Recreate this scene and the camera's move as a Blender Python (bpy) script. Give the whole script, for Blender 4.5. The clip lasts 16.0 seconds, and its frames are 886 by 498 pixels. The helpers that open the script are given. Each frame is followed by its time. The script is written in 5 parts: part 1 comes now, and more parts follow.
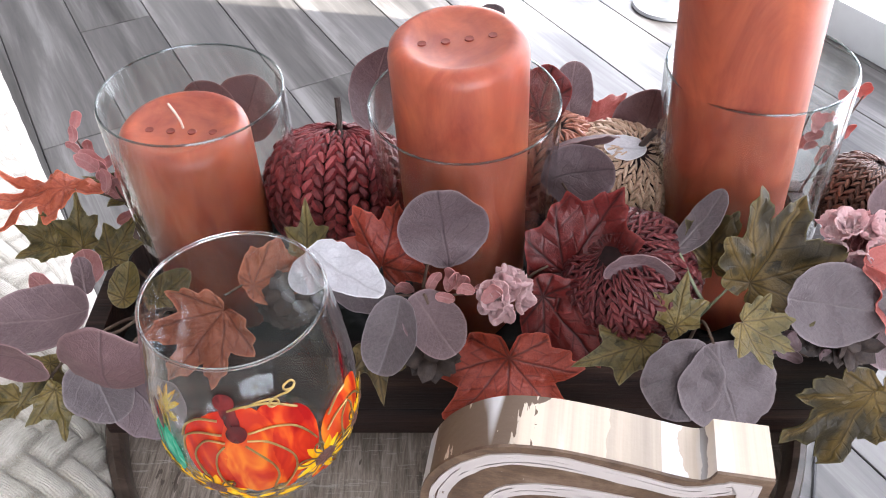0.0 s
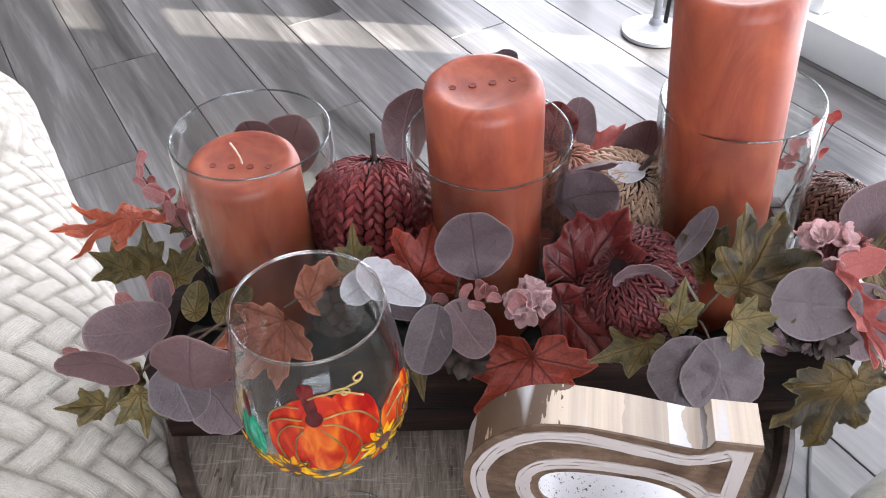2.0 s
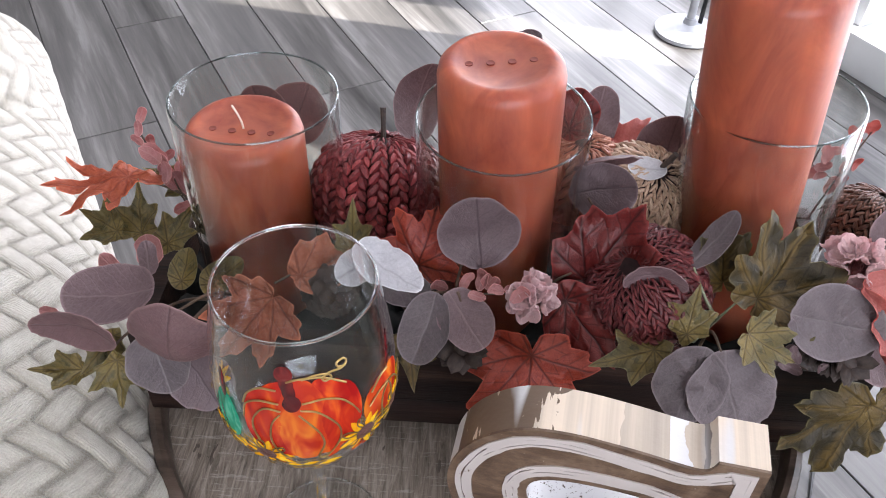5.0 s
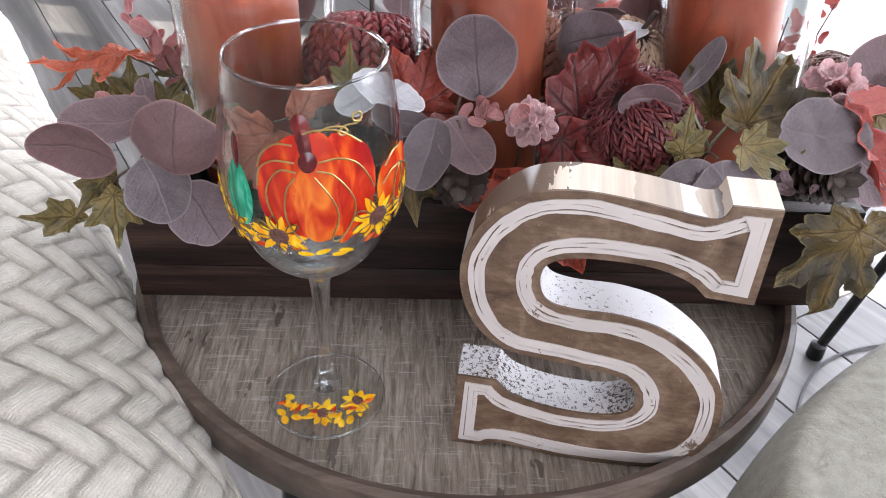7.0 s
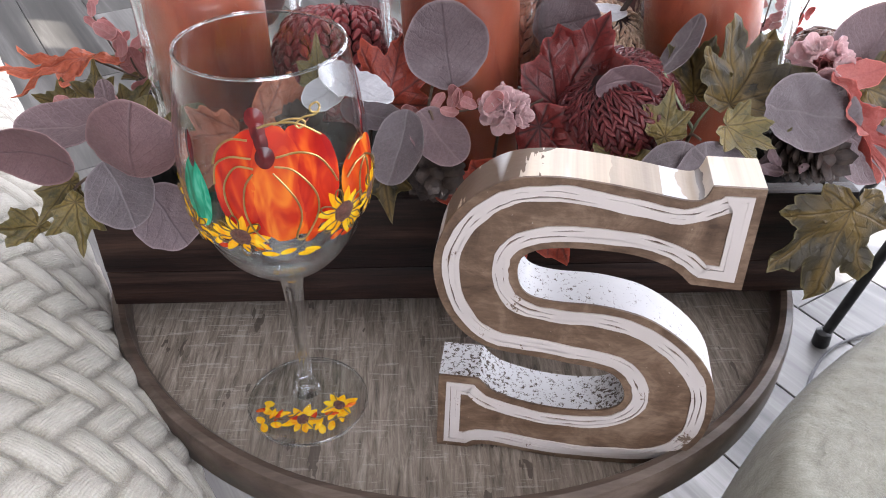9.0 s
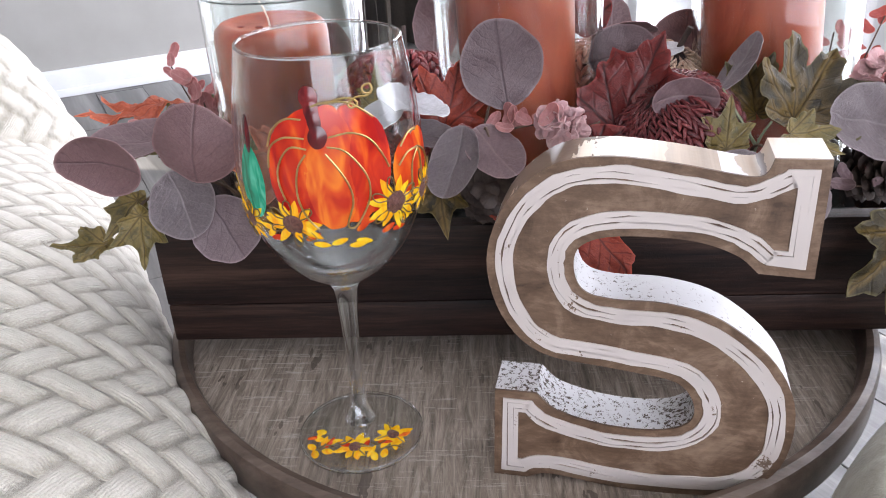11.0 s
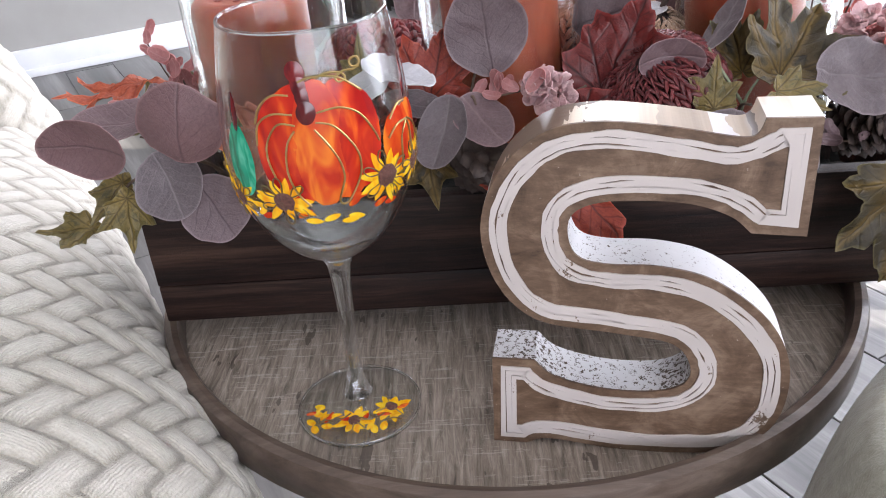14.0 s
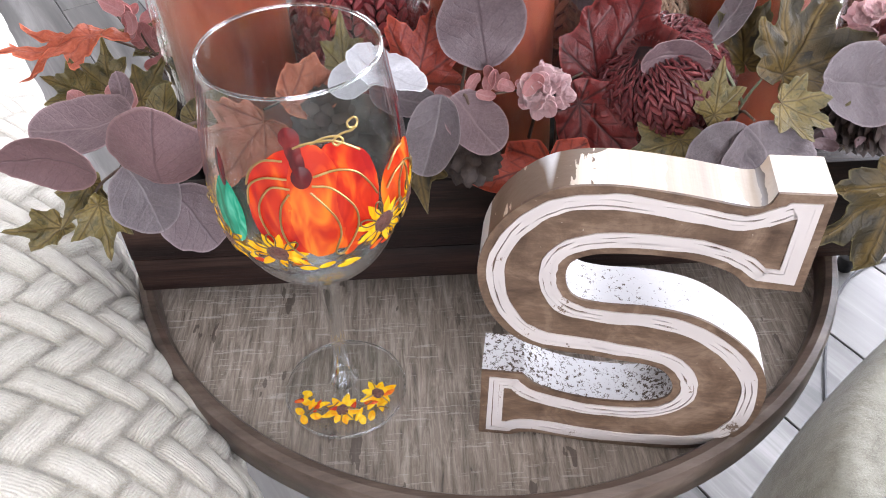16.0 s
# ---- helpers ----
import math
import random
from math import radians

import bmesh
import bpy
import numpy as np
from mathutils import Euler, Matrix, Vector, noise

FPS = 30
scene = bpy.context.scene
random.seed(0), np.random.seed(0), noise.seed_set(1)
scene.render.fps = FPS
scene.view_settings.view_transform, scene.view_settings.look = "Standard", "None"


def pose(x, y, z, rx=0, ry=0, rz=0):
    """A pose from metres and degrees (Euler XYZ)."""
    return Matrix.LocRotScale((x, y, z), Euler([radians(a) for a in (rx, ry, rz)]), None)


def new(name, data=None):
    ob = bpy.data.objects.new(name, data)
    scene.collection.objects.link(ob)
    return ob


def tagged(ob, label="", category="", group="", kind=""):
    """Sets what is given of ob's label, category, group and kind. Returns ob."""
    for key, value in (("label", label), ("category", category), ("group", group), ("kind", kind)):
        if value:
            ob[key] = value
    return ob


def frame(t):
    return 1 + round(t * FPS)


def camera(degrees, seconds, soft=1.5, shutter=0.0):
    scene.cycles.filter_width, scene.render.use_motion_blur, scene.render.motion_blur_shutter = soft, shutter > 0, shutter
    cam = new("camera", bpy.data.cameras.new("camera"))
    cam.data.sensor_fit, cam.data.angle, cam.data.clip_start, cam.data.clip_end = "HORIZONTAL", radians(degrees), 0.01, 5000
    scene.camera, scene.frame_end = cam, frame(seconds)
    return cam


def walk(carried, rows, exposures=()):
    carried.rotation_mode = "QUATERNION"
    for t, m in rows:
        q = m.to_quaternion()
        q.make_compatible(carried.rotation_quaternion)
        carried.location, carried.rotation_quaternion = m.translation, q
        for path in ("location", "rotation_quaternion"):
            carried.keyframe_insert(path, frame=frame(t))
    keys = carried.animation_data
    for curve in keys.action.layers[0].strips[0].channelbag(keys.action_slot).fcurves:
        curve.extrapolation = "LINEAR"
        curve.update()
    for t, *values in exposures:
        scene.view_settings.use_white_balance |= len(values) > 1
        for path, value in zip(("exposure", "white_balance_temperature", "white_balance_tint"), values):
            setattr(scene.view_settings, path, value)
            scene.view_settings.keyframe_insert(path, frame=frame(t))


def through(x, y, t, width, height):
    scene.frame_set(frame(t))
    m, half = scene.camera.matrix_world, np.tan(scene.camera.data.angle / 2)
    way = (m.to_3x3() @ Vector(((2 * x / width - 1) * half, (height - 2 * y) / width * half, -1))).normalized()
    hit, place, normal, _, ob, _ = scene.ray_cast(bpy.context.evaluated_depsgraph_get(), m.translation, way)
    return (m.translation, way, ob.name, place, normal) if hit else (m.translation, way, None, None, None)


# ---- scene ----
cam = camera(57.0, 16.0, soft=1.0)
METRES, EYE, TILT, LEAN, TURN = 0.8, 1.03, -44.0, 0.0, 0.0
ROWS = [
    (0.0, 0.0, 0.0, 0.0, 0.0, 0.0, 0.0),
    (0.5, -0.0209, -0.0026, 0.0078, -0.04, 0.07, 0.42),
    (1.0, -0.0404, -0.0118, 0.0086, -0.44, 0.58, 0.83),
    (1.5, -0.0333, -0.0614, 0.0014, -0.69, 1.21, 1.2),
    (2.0, -0.0284, -0.0855, -0.0069, -0.42, 1.68, 1.28),
    (2.5, -0.0249, -0.1129, -0.0139, 0.59, 1.95, 1.12),
    (3.0, 0.0006, -0.1304, -0.0136, 1.83, 1.99, 0.85),
    (5.5, -0.0384, -0.0122, -0.0374, -1.37, 0.7, -4.2),
    (6.0, -0.0562, 0.0209, -0.1132, -4.64, 3.53, -1.06),
    (6.5, -0.0518, -0.0374, -0.1719, -1.85, 5.51, -1.36),
    (7.0, -0.0475, -0.0406, -0.1984, -2.57, 6.94, -0.78),
    (7.5, -0.0351, -0.0423, -0.2028, -3.9, 7.36, -0.08),
    (8.0, -0.0437, -0.0411, -0.179, -3.19, 7.17, 0.74),
    (8.5, -0.0351, -0.0306, -0.1856, -2.64, 6.4, 1.08),
    (11.0, -0.0137, 0.0079, -0.2838, 3.25, 16.77, 0.29),
    (11.5, -0.0165, 0.011, -0.3018, 3.92, 18.46, -0.56),
    (12.0, -0.0138, 0.0058, -0.31, 3.53, 18.92, 0.14),
    (12.5, -0.0241, -0.014, -0.2981, 3.64, 19.72, 0.81),
    (13.0, -0.0257, -0.0113, -0.282, 3.85, 19.74, 1.29),
    (13.5, -0.0203, 0.0062, -0.2704, 3.28, 16.58, 2.75),
    (14.0, -0.0212, 0.0084, -0.2805, 2.6, 14.44, 2.83),
    (14.5, -0.0252, 0.0055, -0.2719, 1.27, 12.08, 2.59),
    (15.0, -0.0131, 0.0205, -0.2213, -1.16, 8.03, 3.34),
    (15.5, -0.0374, 0.06, -0.1826, -2.34, 2.6, 2.29),
    (16.0, -0.0441, -0.0011, -0.1375, -1.23, 0.4, 2.84),
]
EXPOSURES = [(0.0, 1.78), (1.5, 1.55), (3.0, 1.37), (5.5, 1.51), (6.0, 1.64), (7.0, 1.63), (8.5, 1.59), (11.0, 1.65), (12.0, 1.61), (13.0, 1.50), (14.5, 1.66), (15.2, 1.77), (16.0, 2.01)]
walk(cam, [(t, pose(0, 0, EYE, TILT, LEAN, TURN) @ pose(METRES * x, METRES * y, METRES * z, 90 + pitch, roll, yaw)) for t, x, y, z, yaw, pitch, roll in ROWS], EXPOSURES)

# ---- light ----
CX, CY = -0.13, 3.775            # the room's corner; its walls run at 30 and 120 degrees
ROOM = Matrix.Translation((CX, CY, 0)) @ Matrix.Rotation(radians(30), 4, "Z")
DOOR_Y0, DOOR_Y1, DOOR_Z0, DOOR_Z1 = -4.4, -0.30, 0.10, 2.19
GAP_Y0, GAP_Y1 = -2.385, -2.205
GAP2_Y0, GAP2_Y1 = -3.466, -3.20
SLIT_Z0, SLIT_Z1 = 2.215, 2.565

world = bpy.data.worlds.new("sky")
scene.world = world
world.use_nodes = True
wn = world.node_tree.nodes
sky = wn.new("ShaderNodeTexSky")
sky.sky_type, sky.sun_disc = "NISHITA", False
sky.sun_elevation, sky.sun_rotation = radians(47.5), radians(100)
world.node_tree.links.new(sky.outputs["Color"], wn["Background"].inputs["Color"])
wn["Background"].inputs["Strength"].default_value = 0.07

sun = new("sun", bpy.data.lights.new("sun", "SUN"))
sun.data.energy, sun.data.angle, sun.data.color = 5.0, radians(0.5), (1.0, 0.95, 0.87)
sun_way = Vector((-0.984 * 0.6756, 0.179 * 0.6756, -0.7373))
sun.matrix_world = Matrix.Translation((3, 0, 4)) @ sun_way.to_track_quat("-Z", "Y").to_matrix().to_4x4()


def window_light(y0, y1, power):
    """Sky light that comes in through a stretch of the sliding door."""
    lamp = new("window_light", bpy.data.lights.new("window_light", "AREA"))
    lamp.data.shape, lamp.data.size, lamp.data.size_y = "RECTANGLE", y1 - y0, DOOR_Z1 - DOOR_Z0 - 0.02
    lamp.data.energy, lamp.data.color = power * (y1 - y0), (0.872, 0.886, 1.0)
    m = Matrix(((0, 0, 1, 0), (1, 0, 0, 0), (0, 1, 0, 0), (0, 0, 0, 1)))
    lamp.matrix_world = ROOM @ Matrix.Translation((0.06, (y0 + y1) / 2, (DOOR_Z0 + DOOR_Z1) / 2)) @ m


window_light(DOOR_Y0 + 0.02, GAP2_Y0, 17.5)
window_light(GAP2_Y1, GAP_Y0, 17.5)
window_light(GAP_Y1, DOOR_Y1 - 0.02, 17.5)
# Added fill lamp behind the camera, out of view, to lift the front faces.
south = new("south_fill_light", bpy.data.lights.new("south_fill_light", "AREA"))
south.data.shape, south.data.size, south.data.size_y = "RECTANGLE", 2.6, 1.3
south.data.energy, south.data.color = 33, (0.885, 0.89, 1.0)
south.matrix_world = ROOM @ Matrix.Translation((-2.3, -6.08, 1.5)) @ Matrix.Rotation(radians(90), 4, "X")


# ---- materials ----
class Nodes:
    """A short way to write a node material."""

    def __init__(self, name):
        self.m = bpy.data.materials.new(name)
        self.m.use_nodes = True
        self.t = self.m.node_tree
        self.b = self.t.nodes["Principled BSDF"]
        self.out = self.t.nodes["Material Output"]

    def n(self, kind, **values):
        node = self.t.nodes.new("ShaderNode" + kind)
        for k, v in values.items():
            if k in node.inputs:
                self.set(node.inputs[k], v)
            else:
                setattr(node, k, v)
        return node

    def set(self, socket, v):
        if isinstance(v, bpy.types.NodeSocket):
            self.t.links.new(v, socket)
        elif isinstance(v, tuple) and len(v) == 3 and socket.type == "RGBA":
            socket.default_value = (*v, 1)
        else:
            socket.default_value = v

    def put(self, **values):
        for k, v in values.items():
            self.set(self.b.inputs[k.replace("_", " ")], v)

    def coord(self, kind="Object", scale=(1, 1, 1), turn=(0, 0, 0)):
        mp = self.n("Mapping", Vector=self.n("TexCoord").outputs[kind], Scale=scale)
        mp.inputs["Rotation"].default_value = turn
        return mp.outputs["Vector"]

    def noise(self, vec, scale, detail=4.0, rough=0.55, distort=0.0):
        node = self.n("TexNoise", Vector=vec, Scale=scale, Detail=detail, Roughness=rough, Distortion=distort)
        return node.outputs["Fac"]

    def ramp(self, fac, *stops):
        node = self.n("ValToRGB", Fac=fac)
        r = node.color_ramp
        while len(r.elements) < len(stops):
            r.elements.new(0.5)
        for e, (p, c) in zip(r.elements, stops):
            e.position, e.color = p, (*c, 1)
        return node.outputs["Color"]

    def mix(self, fac, a, b, blend="MIX"):
        node = self.t.nodes.new("ShaderNodeMix")
        node.data_type, node.blend_type = "RGBA", blend
        self.set(node.inputs[0], fac)
        self.set(node.inputs[6], a)
        self.set(node.inputs[7], b)
        return node.outputs[2]

    def math(self, op, a, b=0.0, c=0.0):
        node = self.t.nodes.new("ShaderNodeMath")
        node.operation = op
        for s, v in zip(node.inputs, (a, b, c)):
            self.set(s, v)
        return node.outputs[0]

    def xyz(self, vec):
        s = self.n("SeparateXYZ", Vector=vec)
        return s.outputs[0], s.outputs[1], s.outputs[2]

    def bump(self, height, strength=0.3, distance=0.001):
        self.set(self.b.inputs["Normal"], self.n("Bump", Height=height, Strength=strength, Distance=distance).outputs["Normal"])

    def random(self):
        return self.n("ObjectInfo").outputs["Random"]


def plain_mat(name, a, b, scale=60, rough=0.6, bump=0.2, dist=0.0008, metal=0.0):
    k = Nodes(name)
    v = k.coord()
    f = k.noise(v, scale)
    k.put(Base_Color=k.ramp(f, (0.3, a), (0.7, b)), Roughness=k.math("MULTIPLY_ADD", k.noise(v, scale * 0.3), 0.25, rough - 0.12), Metallic=metal)
    if bump:
        k.bump(k.noise(v, scale * 4), bump, dist)
    return k.m


def wood_mat(name, dark, mid, light, along="X", grain=9.0, rough=0.55, vary=0.0, bump=0.3, gloss=0.32):
    """Grain runs along one axis of the object."""
    k = Nodes(name)
    s = {"X": (0.06, 1, 1), "Y": (1, 0.06, 1), "Z": (1, 1, 0.06)}[along]
    v = k.coord(scale=tuple(c * grain * 10 for c in s))
    if vary:
        off = k.n("VectorMath", operation="ADD")
        k.set(off.inputs[0], v)
        k.set(off.inputs[1], k.n("CombineXYZ", X=k.math("MULTIPLY", k.random(), 90.0), Y=k.math("MULTIPLY", k.random(), 57.0)).outputs[0])
        v = off.outputs[0]
    big = k.noise(v, 0.35, 3, 0.5, 1.2)
    fine = k.noise(v, 2.2, 6, 0.7, 0.6)
    f = k.math("ADD", k.math("MULTIPLY", big, 0.55), k.math("MULTIPLY", fine, 0.45))
    c = k.ramp(f, (0.36, dark), (0.5, mid), (0.64, light))
    if vary:
        c = k.mix(vary, c, k.ramp(k.random(), (0.0, dark), (0.5, mid), (1.0, light)))
    k.put(Base_Color=c, Roughness=k.math("MULTIPLY_ADD", fine, 0.3, rough - 0.15))
    k.bump(fine, bump, 0.0006)
    k.b.inputs["Specular IOR Level"].default_value = gloss
    return k.m


def leaf_mat(name, dark, light, vein, size=0.05, veins=6.0, shine=0.45, streak=None, vein_amount=0.45, rim=None, palmate=False, through=0.25):
    """A cloth leaf: mottled, a midrib along y and slanting side veins, a paler cut edge, some light through it."""
    k = Nodes(name)
    v = k.coord(scale=(1 / size,) * 3)
    x, y, z = k.xyz(v)
    wob = k.math("MULTIPLY", k.math("SUBTRACT", k.noise(v, 3.5, 3), 0.5), 0.22)
    ax = k.math("ABSOLUTE", k.math("ADD", x, k.math("MULTIPLY", wob, 0.2)))
    rib = k.math("SUBTRACT", 1.0, k.math("MINIMUM", k.math("MULTIPLY", ax, 45.0), 1.0))
    ph = k.math("FRACT", k.math("MULTIPLY", k.math("ADD", k.math("SUBTRACT", y, k.math("MULTIPLY", ax, 0.85)), wob), veins))
    side = k.math("SUBTRACT", 1.0, k.math("MINIMUM", k.math("MULTIPLY", k.math("ABSOLUTE", k.math("SUBTRACT", ph, 0.5)), 9.0), 1.0))
    broken = k.math("MULTIPLY", side, k.noise(v, 7.0, 2))
    veinf = k.math("MAXIMUM", rib, k.math("MULTIPLY", broken, 0.8))
    off = ax
    if palmate:
        y2 = k.math("ADD", y, 0.13)
        phi = k.math("DIVIDE", k.math("ADD", k.math("ARCTAN2", x, y2), k.math("MULTIPLY", wob, 0.5)), 0.67)
        gap = k.math("ABSOLUTE", k.math("SUBTRACT", phi, k.math("ROUND", phi)))
        far = k.math("SQRT", k.math("ADD", k.math("MULTIPLY", x, x), k.math("MULTIPLY", y2, y2)))
        off = k.math("MULTIPLY", k.math("MULTIPLY", gap, 0.67), far)
        main = k.math("SUBTRACT", 1.0, k.math("MINIMUM", k.math("MULTIPLY", off, 60.0), 1.0))
        ph = k.math("FRACT", k.math("MULTIPLY", k.math("SUBTRACT", far, k.math("MULTIPLY", off, 1.1)), 8.0))
        twigs = k.math("SUBTRACT", 1.0, k.math("MINIMUM", k.math("MULTIPLY", k.math("ABSOLUTE", k.math("SUBTRACT", ph, 0.5)), 8.0), 1.0))
        veinf = k.math("MAXIMUM", main, k.math("MULTIPLY", twigs, 0.55))
    base = k.ramp(k.noise(v, 2.2, 5, 0.6), (0.32, dark), (0.68, light))
    fine = k.noise(v, 30.0, 3, 0.75)
    base = k.mix(0.5, base, k.ramp(fine, (0.38, dark), (0.62, light)))
    if streak:
        near = k.math("MAXIMUM", k.math("SUBTRACT", 1.0, k.math("MULTIPLY", off, 17.0)), 0.0)
        if palmate:
            heart = k.math("MULTIPLY", k.math("MAXIMUM", k.math("SUBTRACT", 1.0, k.math("MULTIPLY", far, 2.1)), 0.0), k.math("GREATER_THAN", k.noise(v, 3.2, 4, 0.65), 0.46))
            near = k.math("MAXIMUM", near, heart)
        base = k.mix(k.math("MINIMUM", k.math("MULTIPLY", near, k.math("MULTIPLY", k.noise(v, 4.0, 5), 1.3)), 1.0), base, streak)
    net = k.n("TexVoronoi", feature="DISTANCE_TO_EDGE", Vector=v, Scale=17.0)
    lace = k.math("SUBTRACT", 1.0, k.math("MINIMUM", k.math("MULTIPLY", net.outputs["Distance"], 16.0), 1.0))
    veinf = k.math("MAXIMUM", veinf, k.math("MULTIPLY", k.math("MULTIPLY", lace, k.noise(v, 5.0, 2)), 0.42))
    base = k.mix(0.25, base, k.mix(k.random(), tuple(c * 0.72 for c in dark), tuple(min(1, c * 1.15) for c in light)))
    col = k.mix(k.math("MULTIPLY", veinf, vein_amount), base, vein)
    edge = k.n("MapRange", Value=k.n("Attribute", attribute_name="rim").outputs["Fac"])
    edge.inputs["From Min"].default_value, edge.inputs["From Max"].default_value = 0.93, 1.0
    col = k.mix(k.math("MULTIPLY", edge.outputs[0], 0.55), col, rim or tuple(min(1, c * 1.7 + 0.03) for c in light))
    k.put(Base_Color=col, Roughness=shine)
    k.b.inputs["Specular IOR Level"].default_value = 0.5
    k.bump(k.math("SUBTRACT", fine, k.math("MULTIPLY", veinf, 0.9)), 0.65, 0.0008)
    tr = k.n("BsdfTranslucent", Color=col)
    mx = k.n("MixShader", Fac=through)
    k.set(mx.inputs[1], k.b.outputs[0])
    k.set(mx.inputs[2], tr.outputs[0])
    k.set(k.out.inputs["Surface"], mx.outputs[0])
    return k.m


def thin_glass(name, tint=(0.97, 0.985, 0.98), gain=1.1, power=4.0, least=0.022):
    """The wall of a blown vessel: clear, with a mirror gloss that grows at grazing sight."""
    k = Nodes(name)
    gl = k.n("BsdfGlossy", Color=(1, 1, 1), Roughness=0.015)
    tp = k.n("BsdfTransparent", Color=tint)
    lw = k.n("LayerWeight", Blend=0.5)
    mx = k.n("MixShader", Fac=k.math("MINIMUM", k.math("MULTIPLY_ADD", k.math("POWER", lw.outputs["Facing"], power), 0.85 * gain, least), 0.95))
    k.set(mx.inputs[1], tp.outputs[0])
    k.set(mx.inputs[2], gl.outputs[0])
    k.set(k.out.inputs["Surface"], mx.outputs[0])
    return k.m


def solid_glass(name):
    k = Nodes(name)
    k.put(Base_Color=(0.98, 0.99, 0.99), Roughness=0.01, IOR=1.47)
    k.b.inputs["Transmission Weight"].default_value = 1.0
    return k.m


def paint_mat(name, a, b, c, scale=70, through_light=0.30):
    """Glass paint: strokes of several hues, glossy, with light showing through."""
    k = Nodes(name)
    v = k.coord(scale=(1.6, 1.6, 0.5))
    f = k.noise(v, scale, 2, 0.5, 0.8)
    col = k.ramp(f, (0.34, a), (0.5, b), (0.66, c))
    k.put(Base_Color=col, Roughness=0.22)
    tr = k.n("BsdfTranslucent", Color=col)
    mx = k.n("MixShader", Fac=through_light)
    k.set(mx.inputs[1], k.b.outputs[0])
    k.set(mx.inputs[2], tr.outputs[0])
    k.set(k.out.inputs["Surface"], mx.outputs[0])
    return k.m


def straw_mat(name, dark, mid, light):
    """Twisted straw: every strand its own shade, fibres along it."""
    k = Nodes(name)
    v = k.coord()
    isl = k.n("NewGeometry").outputs["Random Per Island"]
    fib = k.noise(k.coord(scale=(1, 1, 0.35)), 900, 3, 0.7)
    c = k.ramp(isl, (0.0, dark), (0.5, mid), (1.0, light))
    c = k.mix(0.45, c, k.ramp(fib, (0.35, dark), (0.65, light)))
    k.put(Base_Color=c, Roughness=0.36)
    k.b.inputs["Specular IOR Level"].default_value = 0.38
    k.bump(fib, 0.7, 0.0008)
    return k.m


def wax_mat(name, a, b):
    k = Nodes(name)
    v = k.coord(scale=(1, 1, 0.45))
    f = k.noise(v, 30, 5, 0.62, 0.8)
    streak = k.noise(k.coord(scale=(1, 1, 0.06)), 85, 3, 0.6)
    f = k.math("MULTIPLY_ADD", k.math("SUBTRACT", streak, 0.5), 0.22, f)
    k.put(Base_Color=k.ramp(f, (0.28, a), (0.72, b)), Roughness=k.math("MULTIPLY_ADD", k.noise(v, 60), 0.24, 0.30))
    k.b.inputs["Subsurface Weight"].default_value = 0.55
    k.b.inputs["Subsurface Radius"].default_value = (1.0, 0.35, 0.16)
    k.b.inputs["Subsurface Scale"].default_value = 0.020
    k.bump(k.noise(v, 160), 0.12, 0.0006)
    return k.m


def cloth_mat(name, a, b, rib=900.0, turn=0.0, bump=0.5, spots=0.35, ground=None):
    k = Nodes(name)
    v = k.coord(turn=(0, 0, turn))
    x, y, z = k.xyz(v)
    thread = k.math("SINE", k.math("MULTIPLY", k.math("ADD", y, k.math("MULTIPLY", k.noise(v, 45), 0.006)), rib))
    fuzz = k.noise(v, 900, 3, 0.7)
    patch = k.noise(v, 130, 4, 0.65)
    f = k.math("ADD", k.math("MULTIPLY", patch, 0.6), k.math("MULTIPLY", fuzz, 0.4))
    col = k.ramp(f, (0.5 - spots / 2, a), (0.5 + spots / 2, b))
    if ground:
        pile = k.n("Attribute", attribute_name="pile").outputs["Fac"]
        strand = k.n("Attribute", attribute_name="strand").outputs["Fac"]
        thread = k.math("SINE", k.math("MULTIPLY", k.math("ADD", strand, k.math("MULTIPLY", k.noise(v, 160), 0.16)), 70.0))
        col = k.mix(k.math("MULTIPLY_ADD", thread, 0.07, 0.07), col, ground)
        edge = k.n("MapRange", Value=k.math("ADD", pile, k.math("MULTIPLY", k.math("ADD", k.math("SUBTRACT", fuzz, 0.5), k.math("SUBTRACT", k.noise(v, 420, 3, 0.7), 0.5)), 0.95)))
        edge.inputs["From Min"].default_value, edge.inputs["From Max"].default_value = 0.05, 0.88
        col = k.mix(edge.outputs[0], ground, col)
    k.put(Base_Color=col, Roughness=0.92)
    k.b.inputs["Sheen Weight"].default_value = 0.3
    k.bump(k.math("ADD", k.math("MULTIPLY", thread, 0.22), k.math("MULTIPLY", fuzz, 1.0)), bump, 0.0009)
    return k.m


